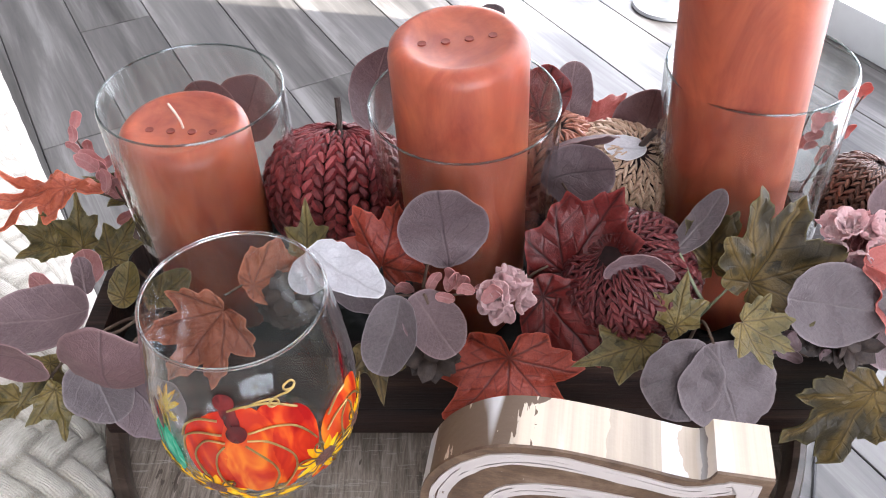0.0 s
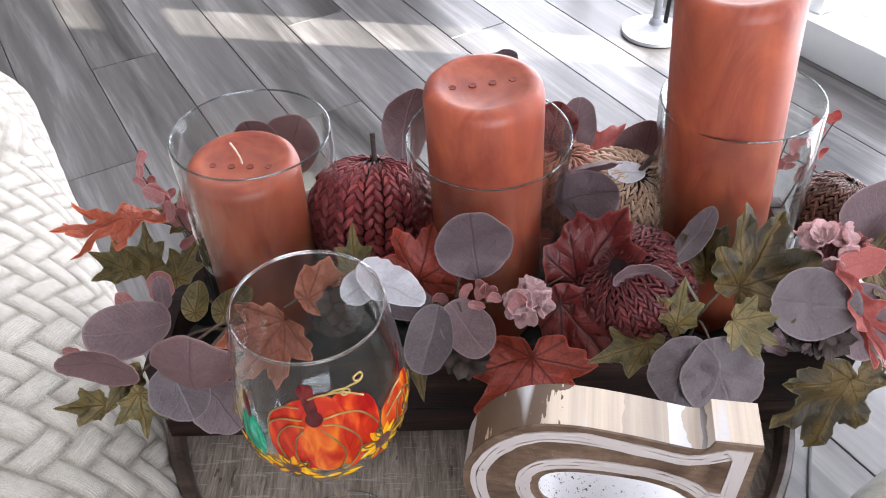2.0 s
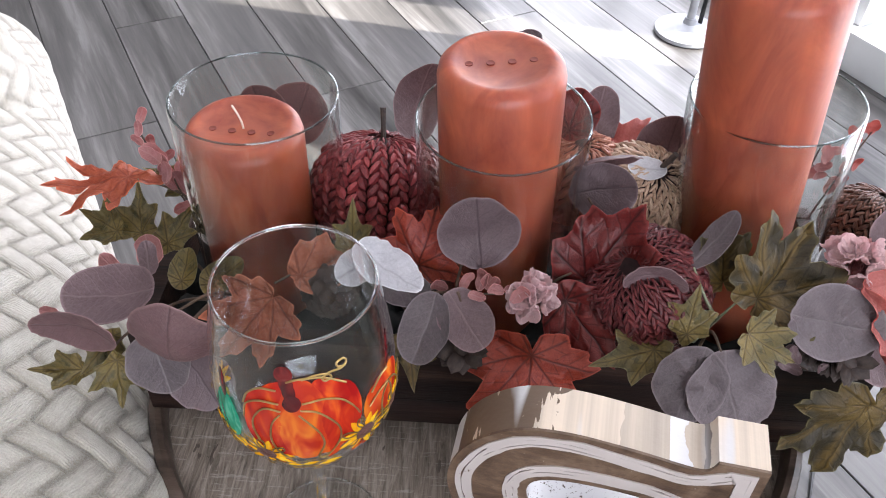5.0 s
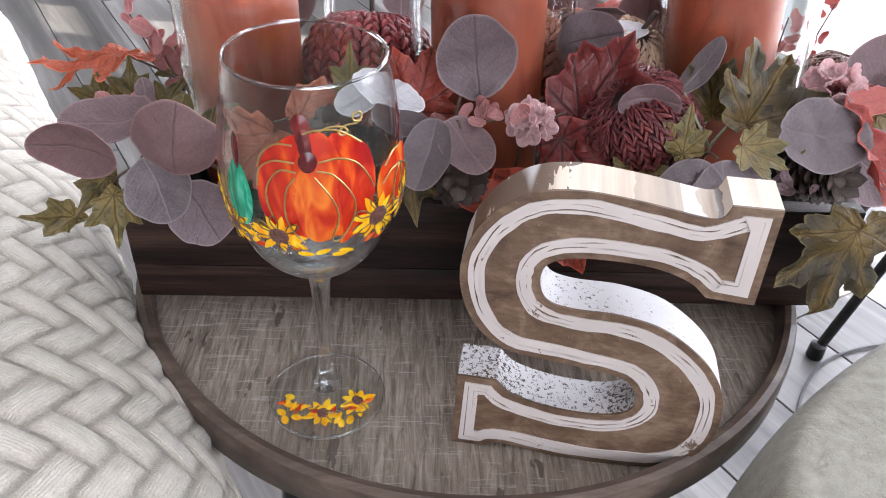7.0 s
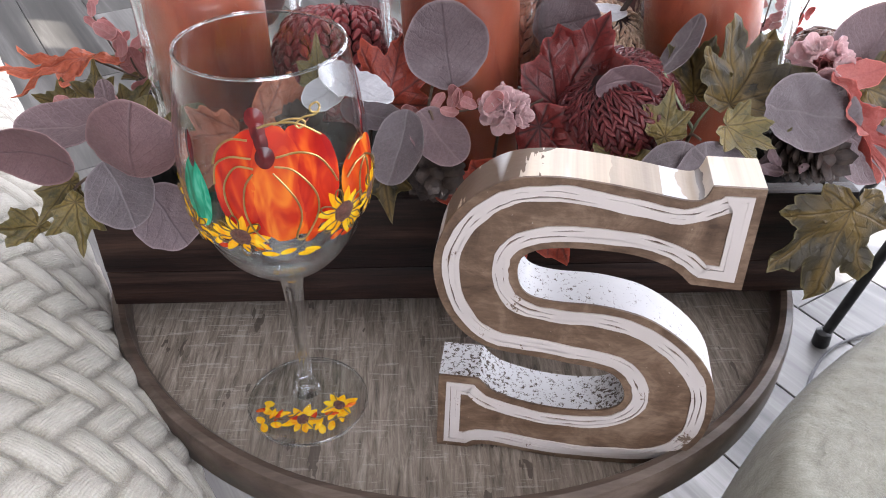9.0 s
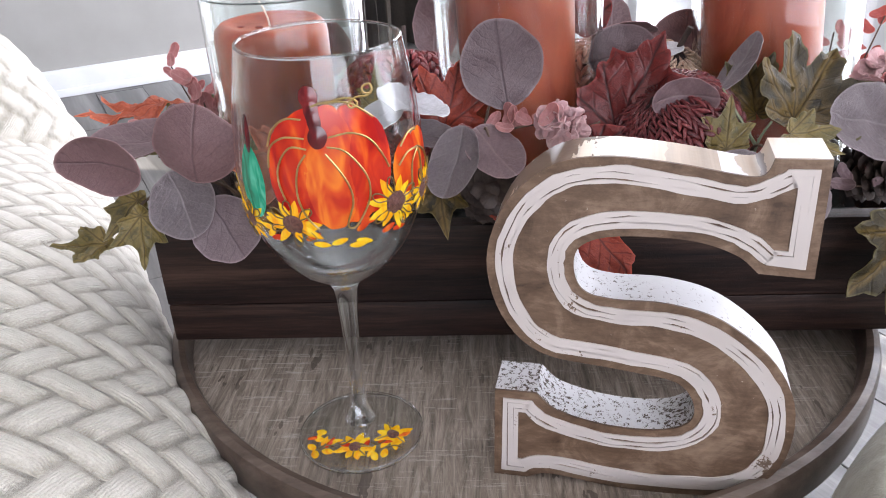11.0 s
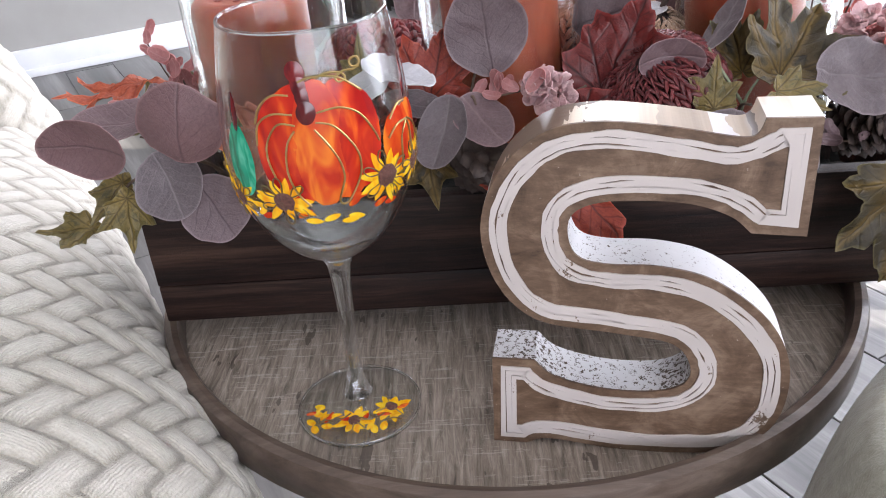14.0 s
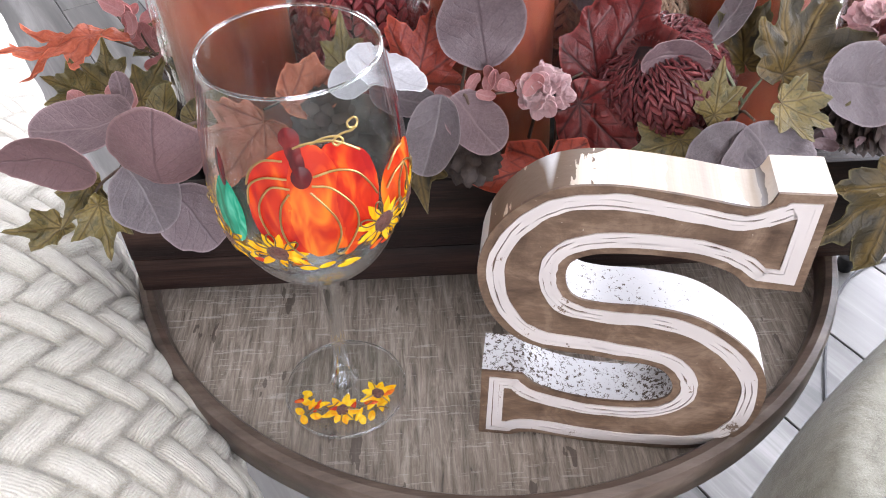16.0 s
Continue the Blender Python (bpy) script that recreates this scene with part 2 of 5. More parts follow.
M = {
    "wall": plain_mat("wall_paint", (0.330, 0.322, 0.302), (0.36, 0.352, 0.332), 7, 0.75, 0.12),
    "ceiling": plain_mat("ceiling_paint", (0.80, 0.79, 0.77), (0.84, 0.83, 0.81), 9, 0.85, 0.2),
    "trim": plain_mat("white_trim_paint", (0.68, 0.695, 0.71), (0.74, 0.755, 0.77), 12, 0.4, 0.05),
    "plank": wood_mat("grey_floor_plank", (0.016, 0.015, 0.014), (0.098, 0.092, 0.088), (0.27, 0.26, 0.255), "Y", 2.4, 0.36, 0.25, 0.12, 0.6),
    "joint": plain_mat("floor_joint", (0.03, 0.03, 0.03), (0.05, 0.05, 0.05), 40),
    "tabletop": None,
    "rim": wood_mat("dark_rim_wood", (0.045, 0.031, 0.024), (0.10, 0.072, 0.056), (0.165, 0.125, 0.102), "X", 7, 0.36),
    "box": wood_mat("espresso_stained_wood", (0.005, 0.0035, 0.0035), (0.019, 0.010, 0.008), (0.050, 0.027, 0.019), "X", 17, 0.5, 0.0, 0.6, 0.2),
    # Filling blackened: deep shade between the leaves is put in its colour.
    "gap_shade": plain_mat("gap_shade_foam", (0.005, 0.006, 0.006), (0.014, 0.015, 0.014), 120, 0.9, 0.6),
    "black": plain_mat("black_metal", (0.012, 0.012, 0.013), (0.03, 0.03, 0.03), 80, 0.4, 0.05, metal=0.6),
    "cable": plain_mat("dark_cable", (0.02, 0.02, 0.022), (0.05, 0.05, 0.055), 80, 0.5, 0.0),
    "wax": wax_mat("terracotta_wax", (0.195, 0.030, 0.021), (0.475, 0.122, 0.058)),
    "wick": plain_mat("cotton_wick", (0.6, 0.5, 0.42), (0.75, 0.66, 0.55), 300),
    # Darker wax tone that paints the shade inside the candles' small holes.
    "hole": plain_mat("hole_shade_wax", (0.15, 0.024, 0.016), (0.24, 0.045, 0.028), 100),
    "vase": thin_glass("vase_glass", (0.955, 0.975, 0.97), 1.15),
    "goblet": thin_glass("goblet_glass", (0.975, 0.985, 0.985), 1.2),
    "lip": thin_glass("vase_lip_glass", (0.50, 0.55, 0.55), 0.75, 2.5, 0.06),
    "base_clear": thin_glass("bowl_base_glass", (0.96, 0.97, 0.975), 1.0, 2.4, 0.045),
    "stem_clear": thin_glass("clear_stem_glass", (0.94, 0.955, 0.96), 1.1, 1.3, 0.08),
    "stem_glass": solid_glass("stem_glass"),
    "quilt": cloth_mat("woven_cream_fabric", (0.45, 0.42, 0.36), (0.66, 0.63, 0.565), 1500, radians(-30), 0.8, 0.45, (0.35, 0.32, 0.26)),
    "fleece": cloth_mat("beige_fleece", (0.155, 0.148, 0.118), (0.34, 0.325, 0.265), 420, 0.6, 1.0, 0.45),
    "curtain": cloth_mat("dark_curtain", (0.03, 0.022, 0.016), (0.07, 0.052, 0.038), 1200, 0, 0.3),
    "sheer": plain_mat("white_sheer", (0.78, 0.78, 0.78), (0.85, 0.85, 0.85), 200, 0.9, 0.1),
    "outlet": plain_mat("white_plastic", (0.78, 0.78, 0.77), (0.82, 0.82, 0.81), 40, 0.35, 0.0),
    "gold": plain_mat("gold_outline_paint", (0.33, 0.22, 0.07), (0.52, 0.37, 0.15), 200, 0.32, 0.2, 0.0003, 0.85),
    "outline": plain_mat("dark_bronze_outline_paint", (0.10, 0.055, 0.02), (0.24, 0.15, 0.05), 200, 0.35, 0.2, 0.0003, 0.5),
    "p_orange": paint_mat("orange_red_glass_paint", (0.42, 0.012, 0.009), (0.60, 0.035, 0.011), (0.78, 0.13, 0.017)),
    "p_red": paint_mat("deep_red_glass_paint", (0.36, 0.010, 0.010), (0.56, 0.028, 0.012), (0.72, 0.09, 0.016)),
    "p_amber": paint_mat("amber_glass_paint", (0.54, 0.030, 0.011), (0.68, 0.075, 0.014), (0.82, 0.22, 0.023)),
    "p_yellow": paint_mat("yellow_glass_paint", (0.90, 0.36, 0.01), (0.95, 0.55, 0.015), (0.98, 0.68, 0.04), 120),
    "p_green": paint_mat("green_glass_paint", (0.005, 0.14, 0.07), (0.01, 0.30, 0.17), (0.10, 0.48, 0.32), 120),
    "p_maroon": paint_mat("maroon_glass_paint", (0.05, 0.003, 0.005), (0.09, 0.005, 0.007), (0.15, 0.010, 0.011), 120, 0.06),
    "p_brown": plain_mat("brown_bead_paint", (0.06, 0.014, 0.010), (0.20, 0.085, 0.065), 700, 0.35, 0.9, 0.001),
    "s_face": None,
    "twig": plain_mat("brown_twig", (0.05, 0.03, 0.02), (0.12, 0.075, 0.05), 150, 0.7, 0.4),
    "greenstem": plain_mat("grey_green_stem", (0.14, 0.16, 0.09), (0.24, 0.26, 0.17), 150, 0.6, 0.2),
    "euc": leaf_mat("dusty_mauve_leaf", (0.115, 0.070, 0.075), (0.225, 0.148, 0.155), (0.30, 0.21, 0.215), 0.05, 8, 0.42),
    "eucred": leaf_mat("reddish_mauve_leaf", (0.110, 0.057, 0.060), (0.195, 0.110, 0.112), (0.060, 0.032, 0.034), 0.05, 8, 0.5),
    "eucdark": leaf_mat("dark_plum_leaf", (0.062, 0.040, 0.044), (0.115, 0.080, 0.085), (0.028, 0.018, 0.02), 0.05, 7, 0.42),
    "eucgrey": leaf_mat("slate_grey_leaf", (0.095, 0.075, 0.080), (0.180, 0.145, 0.152), (0.25, 0.21, 0.215), 0.05, 7, 0.38),
    "eucplum": leaf_mat("plum_grey_leaf", (0.105, 0.070, 0.076), (0.178, 0.128, 0.136), (0.055, 0.036, 0.040), 0.05, 7, 0.40),
    "eucpale": leaf_mat("pale_silver_leaf", (0.50, 0.49, 0.52), (0.72, 0.71, 0.74), (0.34, 0.32, 0.34), 0.05, 7, 0.4),
    "rust": leaf_mat("rust_maple_leaf", (0.20, 0.020, 0.013), (0.40, 0.062, 0.030), (0.04, 0.008, 0.008), 0.07, 5, 0.38, None, 0.75, None, True),
    "crimson": leaf_mat("crimson_maple_leaf", (0.092, 0.007, 0.007), (0.20, 0.019, 0.016), (0.02, 0.004, 0.004), 0.085, 5, 0.40, None, 0.9, None, True),
    "orange": leaf_mat("orange_maple_leaf", (0.42, 0.075, 0.035), (0.62, 0.16, 0.075), (0.20, 0.03, 0.02), 0.08, 5, 0.45, None, 0.6, None, True),
    "olive": leaf_mat("olive_maple_leaf", (0.018, 0.013, 0.006), (0.055, 0.041, 0.016), (0.009, 0.006, 0.003), 0.07, 5, 0.5, (0.33, 0.205, 0.045), 0.7, (0.20, 0.17, 0.07), True),
    "gilt": leaf_mat("gold_green_maple_leaf", (0.048, 0.042, 0.015), (0.150, 0.125, 0.045), (0.022, 0.016, 0.007), 0.05, 5, 0.34, (0.36, 0.24, 0.060), 0.7, (0.24, 0.21, 0.10), True),
    "copper": leaf_mat("copper_maple_leaf", (0.30, 0.075, 0.04), (0.50, 0.17, 0.09), (0.10, 0.025, 0.015), 0.075, 5, 0.45, None, 0.6, None, True),
    "pink": leaf_mat("dusty_pink_leaf", (0.42, 0.17, 0.17), (0.62, 0.32, 0.31), (0.66, 0.42, 0.40), 0.03, 5, 0.5, through=0.45),
    "coral": leaf_mat("coral_pink_leaf", (0.42, 0.095, 0.082), (0.60, 0.20, 0.17), (0.45, 0.12, 0.11), 0.05, 5, 0.5, through=0.4),
    "petal": leaf_mat("pale_pink_petal", (0.76, 0.52, 0.53), (0.90, 0.72, 0.72), (0.66, 0.42, 0.43), 0.02, 4, 0.35, None, 0.3, (0.86, 0.66, 0.66), through=0.5),
    "braid": straw_mat("burgundy_braided_straw", (0.050, 0.006, 0.008), (0.17, 0.018, 0.024), (0.36, 0.065, 0.066)),
    "darkbraid": straw_mat("dark_burgundy_straw", (0.028, 0.004, 0.006), (0.085, 0.012, 0.015), (0.21, 0.045, 0.045)),
    "tanbraid": straw_mat("tan_braided_straw", (0.27, 0.16, 0.10), (0.48, 0.32, 0.22), (0.68, 0.51, 0.38)),
    "brownbraid": straw_mat("brown_woven_straw", (0.045, 0.018, 0.012), (0.11, 0.046, 0.030), (0.22, 0.11, 0.075)),
    "orangebraid": straw_mat("orange_braided_straw", (0.25, 0.075, 0.045), (0.42, 0.16, 0.10), (0.56, 0.28, 0.19)),
    # Near-black, so the shade in crevices between strands is put in the colour.
    "straw_core": plain_mat("crevice_shade_core", (0.012, 0.004, 0.004), (0.03, 0.010, 0.010), 200, 0.9),
    "cone": plain_mat("dark_pinecone", (0.020, 0.012, 0.010), (0.065, 0.043, 0.034), 200, 0.65, 0.5),
    "grass": plain_mat("pale_outdoor_ground", (0.32, 0.32, 0.30), (0.42, 0.42, 0.40), 2, 0.9, 0.1),
    "pale_stand": plain_mat("grey_stand_enamel", (0.30, 0.31, 0.33), (0.42, 0.43, 0.46), 20, 0.35, 0.05),
}


def tabletop_mat():
    """Weathered wood: grain one way, pale saw scratches across it, dark knots and stains."""
    k = Nodes("weathered_tabletop_wood")
    v = k.coord()
    grain = k.noise(k.coord(scale=(210, 20, 1)), 1.3, 7, 0.75, 0.6)
    base = k.ramp(grain, (0.32, (0.072, 0.056, 0.043)), (0.5, (0.265, 0.217, 0.176)), (0.70, (0.51, 0.435, 0.37)))
    cross = k.noise(k.coord(scale=(38, 520, 1)), 1.0, 4, 0.7)
    patch = k.noise(v, 22, 3)
    scratch = k.math("MULTIPLY", k.math("GREATER_THAN", cross, 0.60), k.math("GREATER_THAN", patch, 0.40))
    base = k.mix(k.math("MULTIPLY", scratch, 0.36), base, (0.66, 0.61, 0.56))
    spots = k.math("GREATER_THAN", k.noise(k.coord(scale=(95, 30, 1)), 1.0, 3, 0.5), 0.665)
    base = k.mix(k.math("MULTIPLY", spots, 0.75), base, (0.06, 0.042, 0.03))
    base = k.mix(k.ramp(k.noise(v, 7, 3), (0.35, (0.35, 0.35, 0.35)), (0.65, (0, 0, 0))), base, (0.10, 0.08, 0.065))
    k.put(Base_Color=base, Roughness=k.math("MULTIPLY_ADD", grain, 0.3, 0.36))
    k.bump(k.math("SUBTRACT", grain, k.math("MULTIPLY", scratch, 0.5)), 0.35, 0.0006)
    return k.m


M["tabletop"] = tabletop_mat()


def letter_face_mat():
    """Stained wood, blotched, with fine pores and rubbed pale flecks."""
    k = Nodes("brown_letter_wood")
    v = k.coord()
    blotch = k.noise(v, 42, 6, 0.68, 0.7)
    fibre = k.noise(k.coord(scale=(90, 90, 300), turn=(0, 0.5, 0)), 1.0, 4, 0.7)
    c = k.ramp(k.math("MULTIPLY_ADD", k.math("SUBTRACT", fibre, 0.5), 0.45, blotch), (0.28, (0.050, 0.027, 0.016)), (0.5, (0.122, 0.074, 0.046)), (0.75, (0.235, 0.160, 0.110)))
    fleck = k.math("GREATER_THAN", k.noise(v, 330, 3, 0.6), 0.71)
    c = k.mix(k.math("MULTIPLY", fleck, 0.5), c, (0.48, 0.42, 0.37))
    k.put(Base_Color=c, Roughness=k.math("MULTIPLY_ADD", blotch, 0.3, 0.30))
    k.bump(k.math("ADD", fibre, blotch), 0.3, 0.0007)
    return k.m


M["s_face"] = letter_face_mat()


def distressed(name, paint, wood, amount, scale=55, bare=None):
    k = Nodes(name)
    v = k.coord()
    dense = k.noise(v, 9, 2)
    f = k.math("MULTIPLY_ADD", k.math("SUBTRACT", dense, 0.5), 0.35, k.noise(v, scale, 8, 0.75))
    low = k.math("SUBTRACT", 0.09, k.xyz(v)[2]) if bare else 0.0
    worn = k.math("GREATER_THAN", k.math("MULTIPLY_ADD", low, 1.0, f), amount)
    base = k.ramp(k.noise(v, 14, 3), (0.35, tuple(p * 0.86 for p in paint)), (0.65, paint))
    if bare:
        gv = k.coord(scale=(70, 1.2, 9))
        planks = k.ramp(k.noise(gv, 1.0, 5, 0.65), (0.35, tuple(c * 0.6 for c in bare)), (0.6, bare))
        x, y, z = k.xyz(v)
        bark = k.math("MULTIPLY", k.math("LESS_THAN", k.math("ADD", x, k.math("MULTIPLY", k.noise(v, 60, 4), 0.03)), 0.062), k.math("GREATER_THAN", k.noise(k.coord(scale=(160, 25, 160)), 1.0, 5), 0.42))
        planks = k.mix(bark, planks, (0.13, 0.085, 0.055))
        grey = k.math("MULTIPLY", k.math("GREATER_THAN", k.math("ADD", x, k.math("MULTIPLY", k.noise(v, 40, 3), 0.012)), 0.083), k.math("LESS_THAN", x, 0.119))
        planks = k.mix(k.math("MULTIPLY", grey, k.noise(k.coord(scale=(120, 8, 8)), 1.0, 5)), planks, (0.26, 0.22, 0.18))
        crack = k.math("LESS_THAN", k.math("ABSOLUTE", k.math("SUBTRACT", k.math("ADD", x, k.math("MULTIPLY", k.noise(v, 90, 3), 0.004)), 0.1205)), 0.0011)
        planks = k.mix(crack, planks, (0.09, 0.06, 0.045))
        patch = k.math("MULTIPLY", k.math("GREATER_THAN", x, 0.101), k.math("LESS_THAN", k.math("ADD", x, k.math("MULTIPLY", k.noise(v, 70, 3), 0.016)), 0.118))
        planks = k.mix(patch, planks, paint)
        upper = k.math("GREATER_THAN", z, 0.156)
        base = k.mix(k.math("MULTIPLY", upper, k.ramp(k.noise(k.coord(scale=(45, 5, 5)), 1.0, 2), (0.36, (0, 0, 0)), (0.42, (1, 1, 1)))), base, planks)
        worn = k.math("MULTIPLY", worn, k.math("SUBTRACT", 1.0, upper))
    c = k.mix(worn, base, wood)
    k.put(Base_Color=c, Roughness=k.math("MULTIPLY_ADD", worn, 0.3, 0.42))
    k.bump(k.math("SUBTRACT", k.noise(v, 300, 3), worn), 0.3, 0.0006)
    return k.m


M["s_side"] = distressed("chipped_white_paint", (0.63, 0.625, 0.635), (0.085, 0.062, 0.048), 0.572, 400, (0.69, 0.58, 0.46))
M["s_line"] = distressed("brushed_white_outline", (0.52, 0.465, 0.44), (0.15, 0.10, 0.07), 0.625, 60)


# ---- building tools ----
def link_mesh(name, bm, material, smooth=True):
    me = bpy.data.meshes.new(name)
    bmesh.ops.recalc_face_normals(bm, faces=bm.faces)
    bm.to_mesh(me)
    bm.free()
    if smooth:
        me.polygons.foreach_set("use_smooth", [True] * len(me.polygons))
        me.set_sharp_from_angle(angle=radians(40))
    me.materials.append(material)
    return new(name, me)


def part(name, bm, material, parent, label="", smooth=True):
    ob = link_mesh(name, bm, material, smooth)
    ob.parent = parent
    return tagged(ob, label)


def thing(name, label, category, at=(0, 0, 0), group="", kind="", turn=0.0):
    ob = new(name)
    ob.empty_display_size = 0.02
    ob.matrix_basis = Matrix.Translation(at) @ Matrix.Rotation(radians(turn), 4, "Z")
    return tagged(ob, label, category, group, kind)


def box_bm(x0, x1, y0, y1, z0, z1, bevel=0.0, bm=None):
    bm = bm or bmesh.new()
    vs = [bm.verts.new(p) for p in ((x0, y0, z0), (x1, y0, z0), (x1, y1, z0), (x0, y1, z0), (x0, y0, z1), (x1, y0, z1), (x1, y1, z1), (x0, y1, z1))]
    fs = [bm.faces.new([vs[i] for i in f]) for f in ((3, 2, 1, 0), (4, 5, 6, 7), (0, 1, 5, 4), (1, 2, 6, 5), (2, 3, 7, 6), (3, 0, 4, 7))]
    if bevel:
        bmesh.ops.bevel(bm, geom=list({e for f in fs for e in f.edges}), offset=bevel, segments=2, affect="EDGES", profile=0.6)
    return bm


def lathe(profile, n=64, closed=False, bm=None):
    """Turn a profile of (radius, height) about z."""
    bm = bm or bmesh.new()
    rings = []
    for r, z in profile:
        if r < 1e-6:
            rings.append([bm.verts.new((0, 0, z))])
        else:
            rings.append([bm.verts.new((r * math.cos(2 * math.pi * i / n), r * math.sin(2 * math.pi * i / n), z)) for i in range(n)])
    pairs = list(zip(rings, rings[1:] + rings[:1])) if closed else list(zip(rings, rings[1:]))
    for a, b in pairs:
        for i in range(n):
            j = (i + 1) % n
            if len(a) == 1 and len(b) == 1:
                break
            if len(a) == 1:
                bm.faces.new((a[0], b[i], b[j]))
            elif len(b) == 1:
                bm.faces.new((a[i], a[j], b[0]))
            else:
                bm.faces.new((a[i], a[j], b[j], b[i]))
    return bm


def tube(points, radius, n=8, bm=None):
    """A round rod along points; radius a number or one per point."""
    bm = bm or bmesh.new()
    pts = [Vector(p) for p in points]
    rad = radius if isinstance(radius, (list, tuple)) else [radius] * len(pts)
    rings, up = [], Vector((0.13, 0.31, 0.94))
    for i, p in enumerate(pts):
        d = (pts[min(i + 1, len(pts) - 1)] - pts[max(i - 1, 0)]).normalized()
        a = d.cross(up)
        a = a.normalized() if a.length > 1e-4 else d.orthogonal().normalized()
        b = d.cross(a)
        rings.append([bm.verts.new(p + rad[i] * (math.cos(2 * math.pi * k / n) * a + math.sin(2 * math.pi * k / n) * b)) for k in range(n)])
    for a, b in zip(rings, rings[1:]):
        for k in range(n):
            bm.faces.new((a[k], a[(k + 1) % n], b[(k + 1) % n], b[k]))
    bm.faces.new(rings[0])
    bm.faces.new(rings[-1][::-1])
    return bm


def spline(points, steps=8, closed=False):
    """A smooth curve through control points."""
    p = [Vector(q) for q in points]
    n = len(p)
    out = []
    for i in range(n if closed else n - 1):
        if closed:
            a, b, c, d = p[i - 1], p[i], p[(i + 1) % n], p[(i + 2) % n]
        else:
            a, b, c, d = p[max(i - 1, 0)], p[i], p[i + 1], p[min(i + 2, n - 1)]
        for k in range(steps):
            t = k / steps
            out.append(0.5 * (2 * b + (c - a) * t + (2 * a - 5 * b + 4 * c - d) * t * t + (3 * b - a - 3 * c + d) * t ** 3))
    if not closed:
        out.append(p[-1])
    return out


# ---- the room ----
def room_box(name, x0, x1, y0, y1, z0, z1, material, label="", category="", bevel=0.0):
    ob = link_mesh(name, box_bm(x0, x1, y0, y1, z0, z1, bevel), material, bool(bevel))
    ob.matrix_basis = ROOM
    return tagged(ob, label, category, kind="structure")


room_box("wall_north", -4.8, 0.15, 0.0, 0.15, 0, 2.6, M["wall"], "plain greige painted wall above white baseboard", "wall")
room_box("wall_west", -4.95, -4.8, -6.2, 0.15, 0, 2.6, M["wall"], "plain greige painted wall", "wall")
# The south wall's opening is added, unseen, to seat the fill lamp.
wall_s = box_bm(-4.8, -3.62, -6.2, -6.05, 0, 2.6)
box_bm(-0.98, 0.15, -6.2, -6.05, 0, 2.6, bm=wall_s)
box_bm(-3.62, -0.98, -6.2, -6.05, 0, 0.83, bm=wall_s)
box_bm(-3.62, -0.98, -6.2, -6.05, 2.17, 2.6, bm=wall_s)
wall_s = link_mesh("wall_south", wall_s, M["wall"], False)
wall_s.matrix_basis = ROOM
tagged(wall_s, "greige painted wall with an unseen opening added for fill light", "wall", kind="structure")
wall_e = box_bm(0, 0.15, -6.05, DOOR_Y0, 0, 2.6)
box_bm(0, 0.15, DOOR_Y1, 0.0, 0, 2.6, bm=wall_e)
box_bm(0, 0.15, DOOR_Y0, DOOR_Y1, DOOR_Z1, SLIT_Z0, bm=wall_e)
box_bm(0, 0.15, DOOR_Y0, DOOR_Y1, SLIT_Z1, 2.6, bm=wall_e)
box_bm(0, 0.15, DOOR_Y0, -2.517, SLIT_Z0, SLIT_Z1, bm=wall_e)
box_bm(0, 0.15, -2.15, DOOR_Y1, SLIT_Z0, SLIT_Z1, bm=wall_e)
wall_e = link_mesh("wall_east", wall_e, M["wall"], False)
wall_e.matrix_basis = ROOM
tagged(wall_e, "greige painted wall with sliding door and small transom", "wall", kind="structure")
room_box("ceiling", -4.95, 0.15, -6.2, 0.15, 2.6, 2.7, M["ceiling"], "flat white painted ceiling", "ceiling")
bb = box_bm(-4.8, -0.02, -0.016, -0.001, 0.0, 0.105, 0.003)
box_bm(-4.8, -0.02, -0.022, -0.001, 0.0, 0.03, 0.004, bm=bb)
bb = link_mesh("baseboard", bb, M["trim"])
bb.matrix_basis = ROOM
tagged(bb, "white painted baseboard along the greige wall", "baseboard", kind="structure")
room_box("door_sill", -0.04, 0.12, DOOR_Y0, DOOR_Y1, 0.0, 0.10, M["trim"], "white bottom frame of the sliding door", "door frame", 0.006)

sliding_door = thing("sliding_door", "white framed sliding glass door with bright sheers drawn", "door", kind="structure")
sliding_door.matrix_basis = ROOM
for y in (DOOR_Y0 + 0.03, GAP_Y0 - 0.9, GAP_Y0 - 0.068, GAP_Y1 + 0.03, GAP_Y1 + 0.95, DOOR_Y1 - 0.03):
    part("stile", box_bm(0.0, 0.05, y - 0.025, y + 0.025, DOOR_Z0, DOOR_Z1, 0.004), M["trim"], sliding_door)
for y0, y1 in ((DOOR_Y0, GAP2_Y0), (GAP2_Y1, GAP_Y0 - 0.09), (GAP_Y1 - 0.068, DOOR_Y1)):
    sh = bmesh.new()
    n = int((y1 - y0) / 0.03)
    cols = [[sh.verts.new((0.09 + 0.012 * math.sin(i * 1.1), y0 + (y1 - y0) * i / n, z)) for z in (DOOR_Z0, DOOR_Z1)] for i in range(n + 1)]
    for a, b in zip(cols, cols[1:]):
        sh.faces.new((a[0], b[0], b[1], a[1]))
    part("sheer", sh, M["sheer"], sliding_door, "drawn white sheer")

floor_base = room_box("floor", -4.95, 0.15, -6.2, 0.15, -0.05, -0.004, M["joint"], "grey wood-look plank floor", "floor")
outside = link_mesh("ground", box_bm(-60, 60, -60, 60, -0.30, -0.25), M["grass"], False)
tagged(outside, "pale ground outside the sliding door", "ground", kind="structure")

